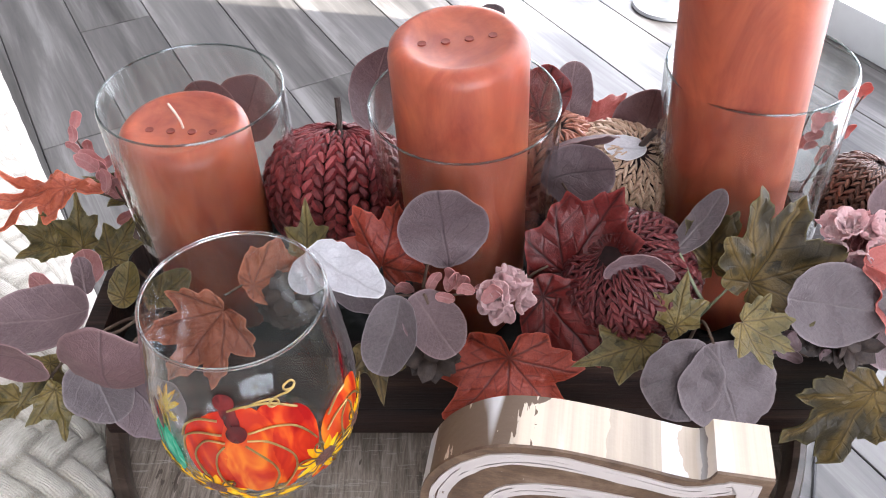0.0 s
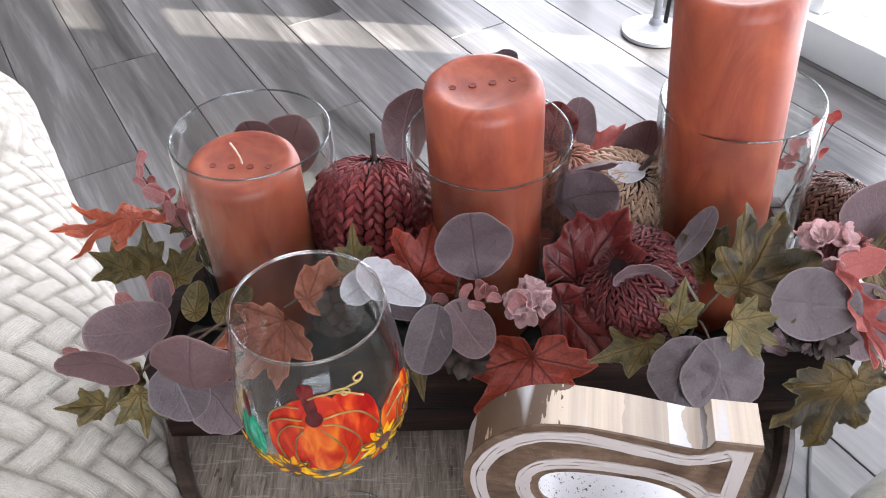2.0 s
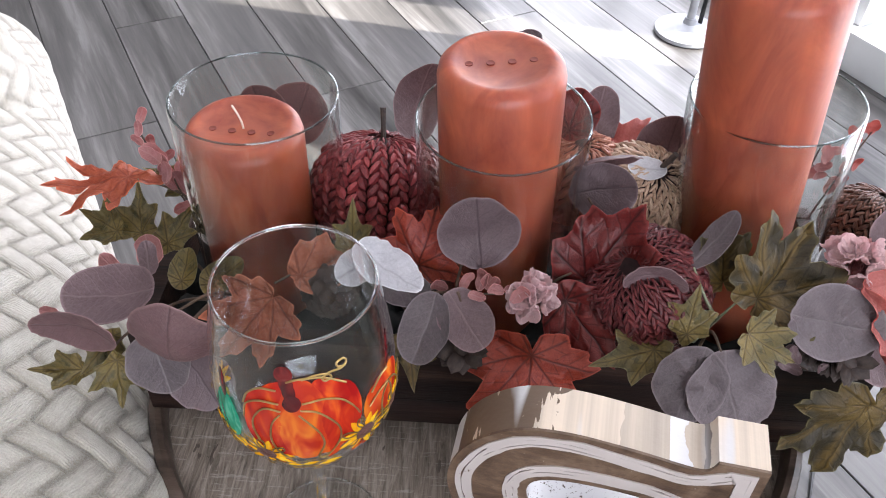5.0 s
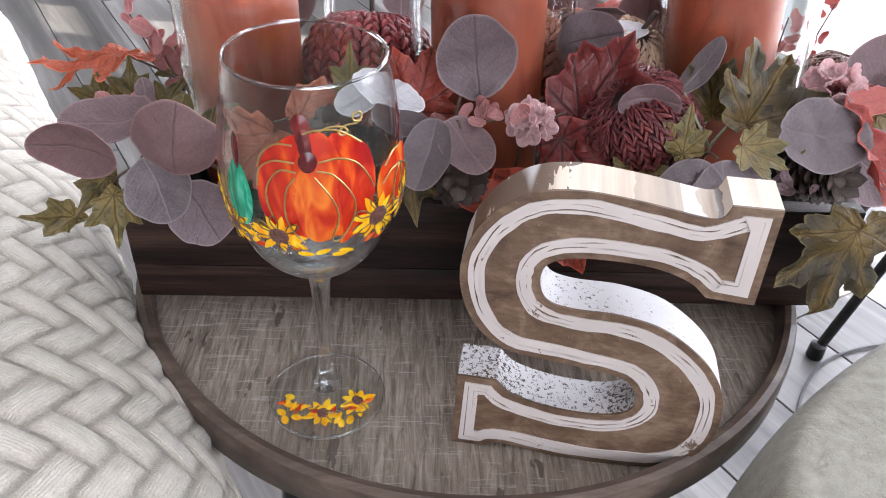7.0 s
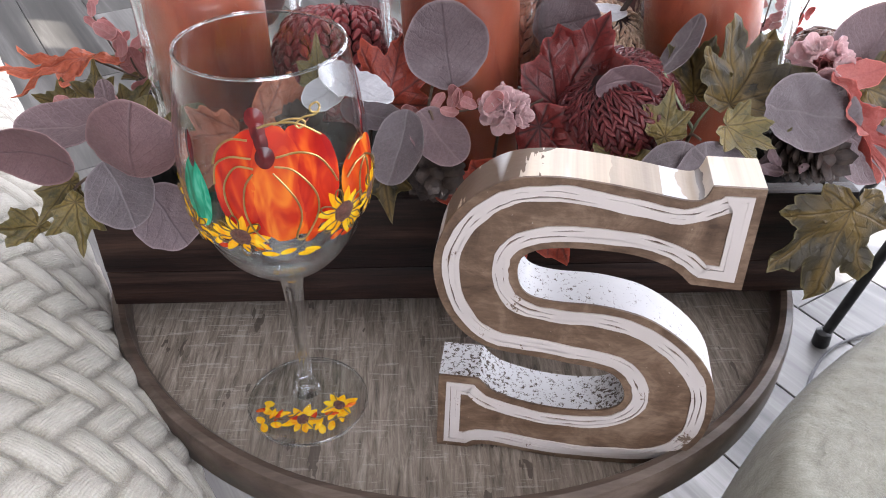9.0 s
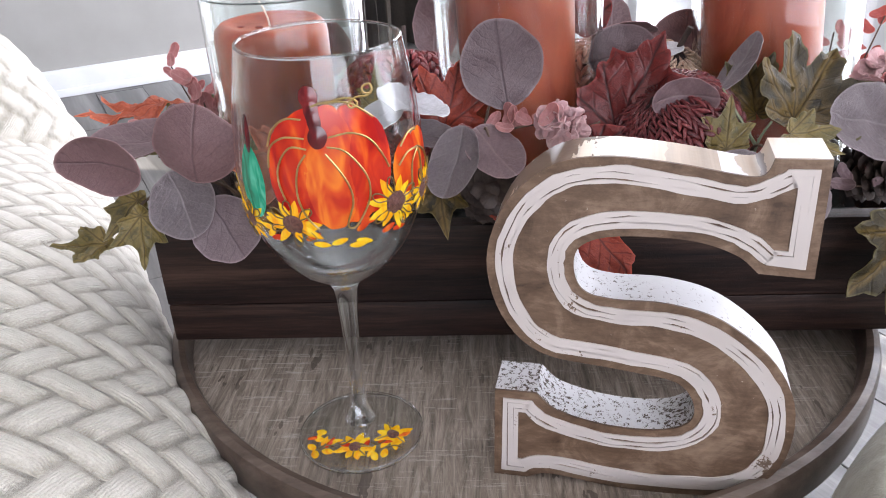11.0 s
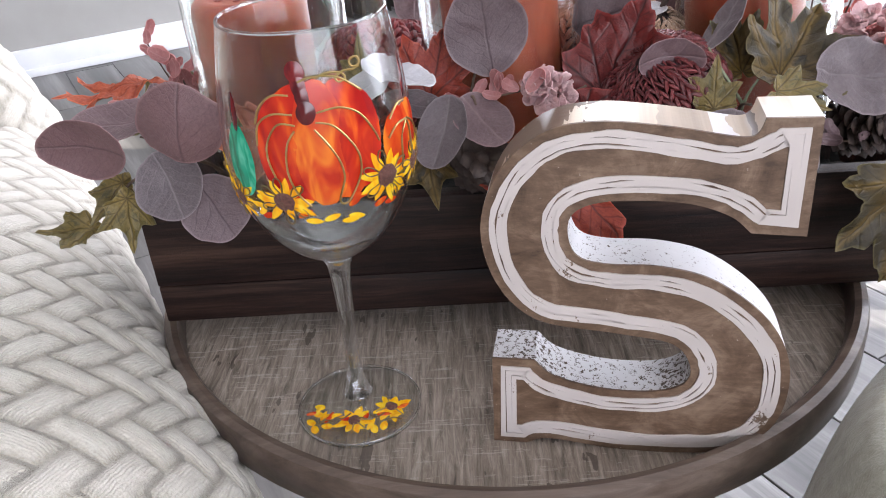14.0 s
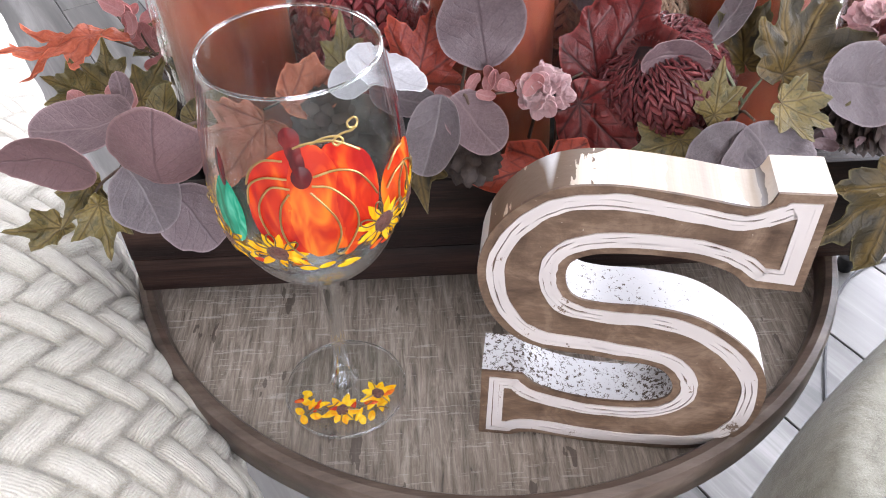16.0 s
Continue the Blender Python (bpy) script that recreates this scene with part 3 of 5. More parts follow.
# dark curtain gathered in the corner
curtain = thing("curtain", "dark brown curtain gathered beside the sliding door", "curtain")
curtain.matrix_basis = ROOM @ Matrix.Translation((-0.58, -0.13, 0.0))
cb = bmesh.new()
cols = []
for i in range(61):
    u = i / 60
    y = 0.045 * math.sin(u * 44) + 0.012 * math.sin(u * 97 + 1)
    cols.append([cb.verts.new((u * 0.42 + 0.006 * math.sin(z * 3 + i), y * (1.0 - 0.15 * z / 2.4), z)) for z in (0.02, 0.6, 1.2, 1.8, 2.35)])
for a, b in zip(cols, cols[1:]):
    for k in range(4):
        cb.faces.new((a[k], b[k], b[k + 1], a[k + 1]))
bmesh.ops.solidify(cb, geom=cb.faces[:], thickness=0.004)
part("drape", cb, M["curtain"], curtain)
part("rod", tube([(-0.03, 0, 2.37), (0.45, 0, 2.37)], 0.012, 10), M["black"], curtain)

outlet = thing("wall_outlet", "white plastic outlet cover on the greige wall", "outlet")
outlet.matrix_basis = ROOM @ Matrix.Translation((-1.46, -0.001, 0.43))
part("cover", box_bm(-0.036, 0.036, -0.006, 0, -0.058, 0.058, 0.003), M["outlet"], outlet)
for dz in (-0.021, 0.021):
    part("socket", box_bm(-0.016, 0.016, -0.008, -0.005, dz - 0.013, dz + 0.013, 0.002), M["outlet"], outlet)

# ---- side table ----
TX, TY, TZ, RIM_Z, RIM_R = 0.009, 0.386, 0.540, 0.5578, 0.2380
table = thing("side_table", "round weathered wood tray side table with raised rim", "table", (TX, TY, 0))
part("tabletop", lathe([(0, TZ), (RIM_R + 0.004, TZ), (RIM_R + 0.004, TZ - 0.007), (0, TZ - 0.007)], 96), M["tabletop"], table, "weathered brown wood top")
part("rim", lathe([(RIM_R, TZ + 0.0005), (RIM_R + 0.001, RIM_Z - 0.004), (RIM_R + 0.003, RIM_Z - 0.001), (RIM_R + 0.007, RIM_Z), (RIM_R + 0.011, RIM_Z - 0.002), (RIM_R + 0.0125, RIM_Z - 0.006),
                   (RIM_R + 0.0125, TZ - 0.007), (RIM_R + 0.010, TZ - 0.010), (RIM_R + 0.004, TZ - 0.009), (RIM_R + 0.002, TZ - 0.0075)], 128, True), M["rim"], table, "dark bentwood rim")
for a in (-128, -57, 58, 122):
    c, s = math.cos(radians(a)), math.sin(radians(a))
    part("leg", tube([(0.20 * c, 0.20 * s, TZ - 0.007), (0.215 * c, 0.215 * s, 0.25), (0.225 * c, 0.225 * s, 0.0)], 0.007, 10), M["black"], table, "thin black metal leg")

# ---- planter box ----
BX0, BX1, BY0, BY1, BZ0, BZ1 = -0.225, 0.268, 0.309, 0.478, 0.5580, 0.641
planter = thing("planter_box", "long espresso-stained wooden planter box on the table rim", "planter", ((BX0 + BX1) / 2, (BY0 + BY1) / 2, BZ0))
hx, hy, hh, th = (BX1 - BX0) / 2, (BY1 - BY0) / 2, BZ1 - BZ0, 0.013
part("front_board", box_bm(-hx, hx, -hy, -hy + th, 0.0285, hh, 0.0015), M["box"], planter)
part("front_board", box_bm(-hx, hx, -hy + 0.0006, -hy + th, 0, 0.0278, 0.0015), M["box"], planter)
part("back_board", box_bm(-hx, hx, hy - th, hy, 0, hh, 0.0015), M["box"], planter)
part("end_board", box_bm(-hx, -hx + th, -hy + th, hy - th, 0, hh - 0.001, 0.0015), M["box"], planter)
part("end_board", box_bm(hx - th, hx, -hy + th, hy - th, 0, hh - 0.001, 0.0015), M["box"], planter)
part("bottom_board", box_bm(-hx + th, hx - th, -hy + th, hy - th, 0.0, 0.010), M["box"], planter)
# Bed under the leaves, its black colour standing in for shade in the gaps.
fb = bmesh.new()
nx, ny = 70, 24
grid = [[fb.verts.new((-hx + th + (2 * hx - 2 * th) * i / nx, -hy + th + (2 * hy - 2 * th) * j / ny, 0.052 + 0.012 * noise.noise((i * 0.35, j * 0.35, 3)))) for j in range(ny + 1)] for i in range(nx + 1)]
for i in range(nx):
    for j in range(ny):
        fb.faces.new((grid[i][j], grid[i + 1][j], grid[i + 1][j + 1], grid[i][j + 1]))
part("filling", fb, M["gap_shade"], planter, "floral filling coloured black as the shade between leaves")


# ---- candles in glass vases ----
CANDLE_R, VASE_R = 0.0375, 0.0525


def lean_matrix(base, top):
    d = (Vector(top) - Vector(base)).normalized()
    return Matrix.Translation(base) @ Vector((0, 0, 1)).rotation_difference(d).to_matrix().to_4x4()


def candle(base, top, wick, label, turn):
    ob = thing("pillar_candle", label, "candle", group="candles in the planter")
    ob.matrix_basis = lean_matrix(base, top) @ Matrix.Rotation(radians(turn), 4, "Z")
    h = (Vector(top) - Vector(base)).length
    r = CANDLE_R
    prof = [(0, 0), (r - 0.003, 0), (r, 0.003)] + [(r, h * k / 8) for k in range(1, 8)] + [(r, h - 0.009), (r - 0.0012, h - 0.004), (r - 0.0045, h - 0.0008), (r - 0.008, h), (r - 0.011, h - 0.001), (r * 0.55, h - 0.0032), (r * 0.25, h - 0.004), (0, h - 0.0042)]
    bm = lathe(prof, 72)
    for v in bm.verts:
        f = 1 + 0.006 * noise.noise((v.co.x * 40, v.co.y * 40, v.co.z * 25))
        v.co.x *= f
        v.co.y *= f
    part("wax_body", bm, M["wax"], ob)
    # Flat discs, not recessed; the shade of drilled holes is in their colour.
    for k in range(4):
        x = (k - 1.5) * 0.0125
        z = h - 0.0036 + 0.9 * x * x
        part("hole", lathe([(0.0, 0.0002), (0.0018, 0.0003), (0.0023, 0.0004), (0.0025, 0.0002), (0.0025, -0.001), (0, -0.001)], 16), M["hole"], ob).matrix_basis = Matrix.Translation((x, 0.003 - 0.007 * wick, z))
    if wick:
        part("wick", tube([(0, 0, h - 0.006), (-0.0006, 0, h + 0.001), (-0.0025, 0.0, h + 0.007), (-0.0055, 0.001, h + 0.012)], 0.0007, 6), M["wick"], ob, "pale unburnt wick")
    return ob


def vase(base, top, label):
    ob = thing("glass_vase", label, "vase", group="vases in the planter")
    ob.matrix_basis = lean_matrix(base, top)
    h, r, t = (Vector(top) - Vector(base)).length, VASE_R, 0.0022
    prof = [(0, 0), (r - 0.004, 0), (r - 0.001, 0.001), (r, 0.004), (r, h - 0.0015), (r - 0.0004, h - 0.0004), (r - t / 2, h), (r - t + 0.0004, h - 0.0004), (r - t, h - 0.0015), (r - t, 0.007), (r - t - 0.002, 0.005), (0, 0.005)]
    part("glass_wall", lathe(prof, 96), M["vase"], ob)
    part("lip", lathe([(r + 0.0001 - t * (0.5 - 0.30 * math.cos(a)), h + t * 0.30 * math.sin(a)) for a in [k * math.pi / 4 for k in range(8)]], 96, True), M["lip"], ob, "rounded grey-green glass lip")
    return ob


V1B, V1T = (-0.140, 0.392, 0.577), (-0.142, 0.392, 0.775)
V2B, V2T = (0.018, 0.385, 0.577), (0.0115, 0.371, 0.783)
V3B, V3T = (0.196, 0.400, 0.577), (0.179, 0.403, 0.786)
vase(V1B, V1T, "clear glass cylinder vase round a low orange candle")
vase(V2B, V2T, "clear glass cylinder vase round a medium orange candle")
vase(V3B, V3T, "clear glass cylinder vase round a tall orange candle")
candle((-0.149, 0.392, 0.583), (-0.1505, 0.389, 0.756), 1, "low terracotta orange pillar candle with a pale wick", -4)
candle((0.019, 0.388, 0.583), (0.0078, 0.3775, 0.817), 0, "medium terracotta orange pillar candle with drilled holes", 8)
candle((0.189, 0.397, 0.583), (0.157, 0.394, 0.870), 0, "tall terracotta orange pillar candle in its vase", 0)

# ---- wine glass ----
GX, GY = -0.0885, 0.2335
goblet = thing("wine_glass", "tall clear wine glass painted with pumpkins and sunflowers", "wine glass", (GX, GY, TZ))
BOWL = [(0.0, 0.1055), (0.006, 0.1062), (0.0150, 0.1105), (0.0250, 0.1180), (0.0340, 0.1285), (0.0408, 0.1415), (0.0450, 0.1560), (0.0472, 0.1720), (0.0470, 0.1880), (0.0450, 0.2060), (0.0422, 0.2230), (0.0398, 0.2372)]
bowl_curve = spline([(r, 0, z) for r, z in BOWL], 6)
outer = [(p.x, p.z) for p in bowl_curve]
inner = [(max(r - 0.0013, 0), z + (0.0016 if r < 0.03 else 0.0004)) for r, z in outer]
part("bowl", lathe(outer[:-1] + [(0.0397, 0.2372), (0.0391, 0.2376), (0.0386, 0.2372)] + inner[::-1][1:], 96), M["goblet"], goblet)
part("lip", lathe([(0.0391 + 0.0008 * math.cos(a), 0.2372 + 0.0008 * math.sin(a)) for a in [k * math.pi / 4 for k in range(8)]], 96, True), M["stem_glass"], goblet, "thin clear glass lip")
part("stem", lathe([(0, 0.1062)] + [(r, z) for r, z in ((0.0098, 0.1066), (0.0072, 0.1025), (0.0060, 0.095), (0.0050, 0.080), (0.0042, 0.060), (0.0042, 0.040), (0.0048, 0.026), (0.0066, 0.017), (0.0090, 0.0115), (0.0072, 0.0075), (0.0, 0.0060))], 40), M["stem_clear"], goblet)
part("bowl_base", lathe([(0, 0.1060), (0.0055, 0.1066), (0.0145, 0.1110), (0.0245, 0.1186), (0.0305, 0.1252), (0.0293, 0.1262), (0.0215, 0.1196), (0.0125, 0.1150), (0, 0.1135)], 64), M["base_clear"], goblet, "thick clear glass bowl base")
part("foot", lathe([(0, 0.0005), (0.034, 0.0005), (0.0368, 0.0010), (0.0372, 0.0020), (0.0360, 0.0029), (0.026, 0.0038), (0.014, 0.0056), (0.008, 0.0074), (0, 0.0080)], 80), M["goblet"], goblet)
part("foot_edge", lathe([(0.0366 + 0.0008 * math.cos(a), 0.0016 + 0.0010 * math.sin(a)) for a in [k * math.pi / 4 for k in range(8)]], 80, True), M["stem_glass"], goblet)


def bowl_radius(z):
    for (r0, z0), (r1, z1) in zip(outer, outer[1:]):
        if z0 <= z <= z1:
            return r0 + (r1 - r0) * (z - z0) / max(z1 - z0, 1e-9)
    return outer[-1][0]


def on_bowl(u, z, lift=0.0004):
    """u: metres round from the front (to the right), z: metres above the table."""
    r = bowl_radius(z)
    a = u / max(r, 0.02) - math.pi / 2
    return ((r + lift) * math.cos(a), (r + lift) * math.sin(a), z)


def on_foot(u, z, lift=0.0004):
    r = math.hypot(u, z)
    return (u, z, 0.0056 - 0.0026 * min(max((r - 0.014) / 0.022, 0), 1) + lift)


def blot(cu, cz, ru, rz, where=on_bowl, turn=0.0, point=0.0, lift=0.0004, n=24, rings=4, wob=0.05, bm=None, seed=0):
    """A patch of paint, oval or pointed at one end, lying on a surface."""
    bm = bm or bmesh.new()
    ct, st = math.cos(turn), math.sin(turn)
    last = None
    for k in range(rings + 1):
        f = k / rings
        row = []
        for i in range(n if k else 1):
            a = 2 * math.pi * i / n
            w = 1 + wob * noise.noise((math.cos(a) * 2 + seed, math.sin(a) * 2, seed * 1.7))
            x = f * ru * math.cos(a) * w * (1 - point * max(math.sin(a), 0) ** 2)
            y = f * rz * math.sin(a) * w
            row.append(bm.verts.new(where(cu + ct * x - st * y, cz + st * x + ct * y, lift * (1.0 + 0.6 * (1 - f)))))
        if last:
            for i in range(n):
                if len(last) == 1:
                    bm.faces.new((last[0], row[i], row[(i + 1) % n]))
                else:
                    bm.faces.new((last[i], last[(i + 1) % n], row[(i + 1) % n], row[i]))
        last = row
    return bm


def gold_line(points, where=on_bowl, radius=0.0005, bm=None):
    return tube([where(p.x, p.y, 0.0015) for p in spline([(a, b, 0) for a, b in points], 6)], radius, 6, bm=bm)


def painted_pumpkin(cu, cz, w, h, material, ribs, label, middle=1.0):
    pk = part("painted_pumpkin", blot(cu, cz, w * 0.42, h * middle, lift=0.0009, seed=1), M["p_amber"] if material is M["p_orange"] else material, goblet, label)
    for k, s in enumerate((-1, 1)):
        part("painted_lobe", blot(cu + s * w * 0.36, cz + 0.02 * h, w * 0.50, h * 0.93, lift=0.0006 + 0.0001 * k, seed=2 + k), material, pk)
        part("painted_lobe", blot(cu + s * w * 0.62, cz - 0.02 * h, w * 0.40, h * 0.78, lift=0.0003 + 0.0001 * k, seed=5 + k), M["p_red"] if material is M["p_orange"] else material, pk)
    for line in ribs:
        part("gold_rib", gold_line([(cu + w * p, cz + h * q) for p, q in line], radius=0.0005), M["gold"], pk)
    return pk


BIG_RIBS = [
    [(-0.22, 0.98), (0.0, 1.03), (0.35, 0.98), (0.72, 0.72)],
    [(0.0, 0.52), (0.33, 0.55), (0.62, 0.42), (0.83, 0.15), (0.95, -0.10)],
    [(-0.03, 0.38), (0.22, 0.30), (0.46, 0.02), (0.58, -0.26), (0.54, -0.58), (0.30, -0.96), (0.17, -0.92), (0.29, -0.55), (0.26, -0.26), (0.12, 0.02), (-0.06, 0.28)],
    [(-0.34, 0.36), (-0.60, 0.38), (-0.80, 0.12), (-0.84, -0.15), (-0.76, -0.45)],
    [(-0.36, 0.52), (-0.68, 0.53), (-0.93, 0.36), (-0.99, 0.05)],
    [(-0.36, 0.28), (-0.50, 0.06), (-0.55, -0.34), (-0.46, -0.70), (-0.28, -0.96)],
    [(-0.38, 0.80), (-0.64, 0.80), (-0.87, 0.62), (-0.97, 0.38)],
]
SMALL_RIBS = [
    [(0.06, 0.42), (-0.45, 0.42), (-0.85, 0.15)], [(0.05, 0.38), (-0.25, 0.0), (-0.32, -0.9)], [(0.12, 0.42), (0.55, 0.15), (0.85, -0.3)],
    [(-0.75, 0.68), (-0.35, 0.98), (0.05, 0.98)], [(0.08, 0.40), (0.25, 0.0), (0.28, -0.85)],
]
big = painted_pumpkin(0.0085, 0.1880, 0.0290, 0.0300, M["p_orange"], BIG_RIBS, "red orange painted pumpkin")
painted_pumpkin(0.0555, 0.1815, 0.0160, 0.0160, M["p_amber"], SMALL_RIBS, "amber painted pumpkin", 0.92)
stroke = blot(0.0012, 0.2215, 0.0042, 0.0048, turn=0.12, lift=0.0010, seed=3)
blot(0.0020, 0.2160, 0.0032, 0.0065, turn=0.12, lift=0.00105, seed=5, bm=stroke)
blot(0.0030, 0.2110, 0.0030, 0.0065, turn=0.12, lift=0.0011, seed=6, bm=stroke)
part("painted_stem", stroke, M["p_maroon"], goblet, "maroon painted stem")
part("painted_stem_base", blot(0.0040, 0.2040, 0.0042, 0.0052, lift=0.0016, seed=4), M["p_maroon"], goblet)
part("painted_stem", blot(0.0585, 0.2075, 0.0017, 0.0100, turn=-0.05, lift=0.0010, seed=6), M["p_maroon"], goblet, "maroon painted stem")
part("painted_gourd", blot(-0.0335, 0.1800, 0.0088, 0.0190, point=0.5, lift=0.0006, seed=7), M["p_green"], goblet, "green painted gourd")
part("painted_stem", blot(-0.0330, 0.2030, 0.0024, 0.0088, turn=0.05, lift=0.0010, seed=8), M["p_maroon"], goblet, "maroon painted stem")
part("gold_swirl", gold_line([(0.0090, 0.2182), (0.0145, 0.2198), (0.0201, 0.2190), (0.0224, 0.2165), (0.0196, 0.2152), (0.0182, 0.2173), (0.0219, 0.2194), (0.0270, 0.2193), (0.0297, 0.2215), (0.0283, 0.2241), (0.0251, 0.2233), (0.0256, 0.2207), (0.0293, 0.2198)], radius=0.0005), M["gold"], goblet)
for cu, cz, sc, sd in ((-0.0120, 0.1615, 1.0, 11), (0.0385, 0.1660, 1.12, 12), (0.0620, 0.1640, 1.0, 13), (-0.0400, 0.1580, 0.9, 14), (0.075, 0.163, 1.0, 15), (-0.070, 0.160, 1.0, 16)):
    head = part("painted_sunflower", blot(cu, cz, 0.0052 * sc, 0.0052 * sc, lift=0.0016, seed=sd, wob=0.12), M["p_brown"], goblet, "brown beaded sunflower centre")
    rng = random.Random(sd)
    for k in range(9):
        a = 2 * math.pi * (k + rng.uniform(-0.2, 0.2)) / 9
        l = sc * rng.uniform(0.0052, 0.0078)
        part("petal", blot(cu + math.cos(a) * l * 1.15, cz + math.sin(a) * l, 0.0022 * sc, l * 0.95, turn=a - math.pi / 2, point=0.6, lift=0.0009 + 0.00005 * k, n=12, rings=2, seed=sd + k), M["p_yellow"], head, "yellow painted petal" if k == 0 else "")
    for k in range(6):
        a = 0.6 + k * 1.05 + rng.uniform(-0.3, 0.3)
        ca, sa = math.cos(a), math.sin(a)
        q = lambda d, e: (cu + ca * d - sa * e, cz + sa * d + ca * e)
        part("gold_petal_line", gold_line([q(0.005 * sc, 0.0005), q(0.009 * sc, 0.0024), q(0.0125 * sc, 0.0010), q(0.0120 * sc, -0.0010), q(0.009 * sc, -0.0016), q(0.005 * sc, -0.0006)], radius=0.00036), M["outline"], head)
rng = random.Random(5)
for k in range(22):
    cu, cz = -0.028 + 0.078 * rng.random(), 0.1475 + 0.0145 * rng.random()
    part("painted_petal", blot(cu, cz, 0.0018, 0.0042, turn=rng.uniform(-1.9, -0.7), point=0.4, lift=0.0007, n=12, rings=2, seed=k), M["p_yellow"] if k % 3 else M["p_amber"], goblet)
for cu, cv, sd in ((-0.0010, -0.0200, 21), (0.0200, -0.0090, 22)):
    head = part("painted_sunflower", blot(cu, cv, 0.0036, 0.0036, on_foot, lift=0.0013, seed=sd, wob=0.12), M["p_brown"], goblet, "brown beaded sunflower centre")
    rng = random.Random(sd)
    for k in range(9):
        a = 2 * math.pi * (k + rng.uniform(-0.25, 0.25)) / 9
        l = rng.uniform(0.0042, 0.0062)
        part("petal", blot(cu + math.cos(a) * l * 1.2, cv + math.sin(a) * l * 1.2, 0.0024, l * 0.95, on_foot, a - math.pi / 2, 0.6, 0.0007, 12, 2, seed=sd + k), M["p_yellow"], head, "yellow painted petal" if k == 0 else "")
    for k in range(3):
        a = rng.uniform(0, 6.28)
        part("gold_petal_line", gold_line([(cu + math.cos(a) * d, cv + math.sin(a) * d) for d in (0.003, 0.006, 0.010)], on_foot, 0.0004), M["gold"], head)
for cu, cv, tn in ((-0.0165, -0.0150, 1.2), (-0.0235, -0.0120, 1.0), (-0.0270, -0.0180, 0.8), (-0.0230, -0.0060, 1.1), (-0.0240, -0.0240, 0.4), (-0.0170, -0.0225, 1.3), (0.0110, -0.0265, 0.3), (0.0165, -0.0240, -0.2)):
    part("painted_petal", blot(cu, cv, 0.0023, 0.0036, on_foot, tn, 0.3, 0.0007, 12, 2, seed=tn), M["p_yellow"], goblet)

rng = random.Random(41)
for k in range(16):
    u = -0.027 + 0.054 * k / 15
    v = -0.0205 + 0.011 * (u / 0.027) ** 2 + rng.uniform(-0.005, 0.005)
    part("painted_petal", blot(u, v, 0.0016, rng.uniform(0.0034, 0.0052), on_foot, rng.uniform(-1.8, 0.2), 0.5, 0.0009, 12, 2, seed=k), M["p_yellow"] if k % 3 else M["p_amber"], goblet)
for k in range(5):
    u = -0.022 + 0.010 * k
    part("gold_line", gold_line([(u, -0.021 + 0.004 * (k % 2)), (u + 0.004, -0.0185), (u + 0.0085, -0.020 + 0.005 * (k % 2))], on_foot, 0.0004), M["outline"], goblet)

# ---- letter ----
GLYPH = [(145, 193, 1), (146, 136, 1), (122, 137, 1), (111, 146, 0), (90, 152, 0), (58, 152, 0), (42, 146, 0), (39, 134, 0), (44, 122, 0), (58, 118, 0), (84, 117.5, 0), (110, 110, 0),
         (136.5, 88, 0), (149, 60, 0), (146.5, 26, 0), (128, 6, 0), (98, 0.5, 0), (64, 0.5, 0), (30, 4.5, 0), (17, 0.2, 1), (-1, 0.2, 1), (0, 58, 1), (22, 58, 1), (33, 48, 0), (58, 41.5, 0)]
GLYPH += [(84, 41.5, 0), (99, 48, 0), (101, 60, 0), (91, 73, 0), (62, 78, 0), (24, 84, 0), (4, 105, 0), (-3, 136, 0), (6, 165, 0), (26, 185, 0), (50, 191, 0), (80, 189, 0), (108, 184.5, 0), (116.5, 184, 0), (120, 186.5, 0), (122, 192.5, 1)]


SOFT = GLYPH[:-3] + [(118, 187, 0), (127, 192.5, 1)]


def glyph_outline(nodes, steps=5):
    """The letter's outline: curved between smooth nodes, straight and sharp at corners."""
    n, out = len(nodes), []
    for i in range(n):
        a, b, c, d = nodes[i - 1], nodes[i], nodes[(i + 1) % n], nodes[(i + 2) % n]
        p0, p1, p2, p3 = (Vector((q[0], q[1])) for q in (a, b, c, d))
        if b[2]:
            p0 = p1 - (p2 - p1) * 0.6
        if c[2]:
            p3 = p2 + (p2 - p1) * 0.6
        straight = b[2] and c[2]
        for k in range(1 if straight else steps):
            t = k / steps
            out.append(0.5 * (2 * p1 + (p2 - p0) * t + (2 * p0 - 5 * p1 + 4 * p2 - p3) * t * t + (3 * p1 - p0 - 3 * p2 + p3) * t ** 3) * 0.001)
    return out


def inset(poly, d):
    """The outline moved inwards (it runs clockwise), with mitred corners."""
    n, out = len(poly), []
    for i in range(n):
        e0, e1 = (poly[i] - poly[i - 1]).normalized(), (poly[(i + 1) % n] - poly[i]).normalized()
        n0, n1 = Vector((e0.y, -e0.x)), Vector((e1.y, -e1.x))
        m = (n0 + n1).normalized()
        out.append(poly[i] + m * d / max(m.dot(n0), 0.35))
    return out


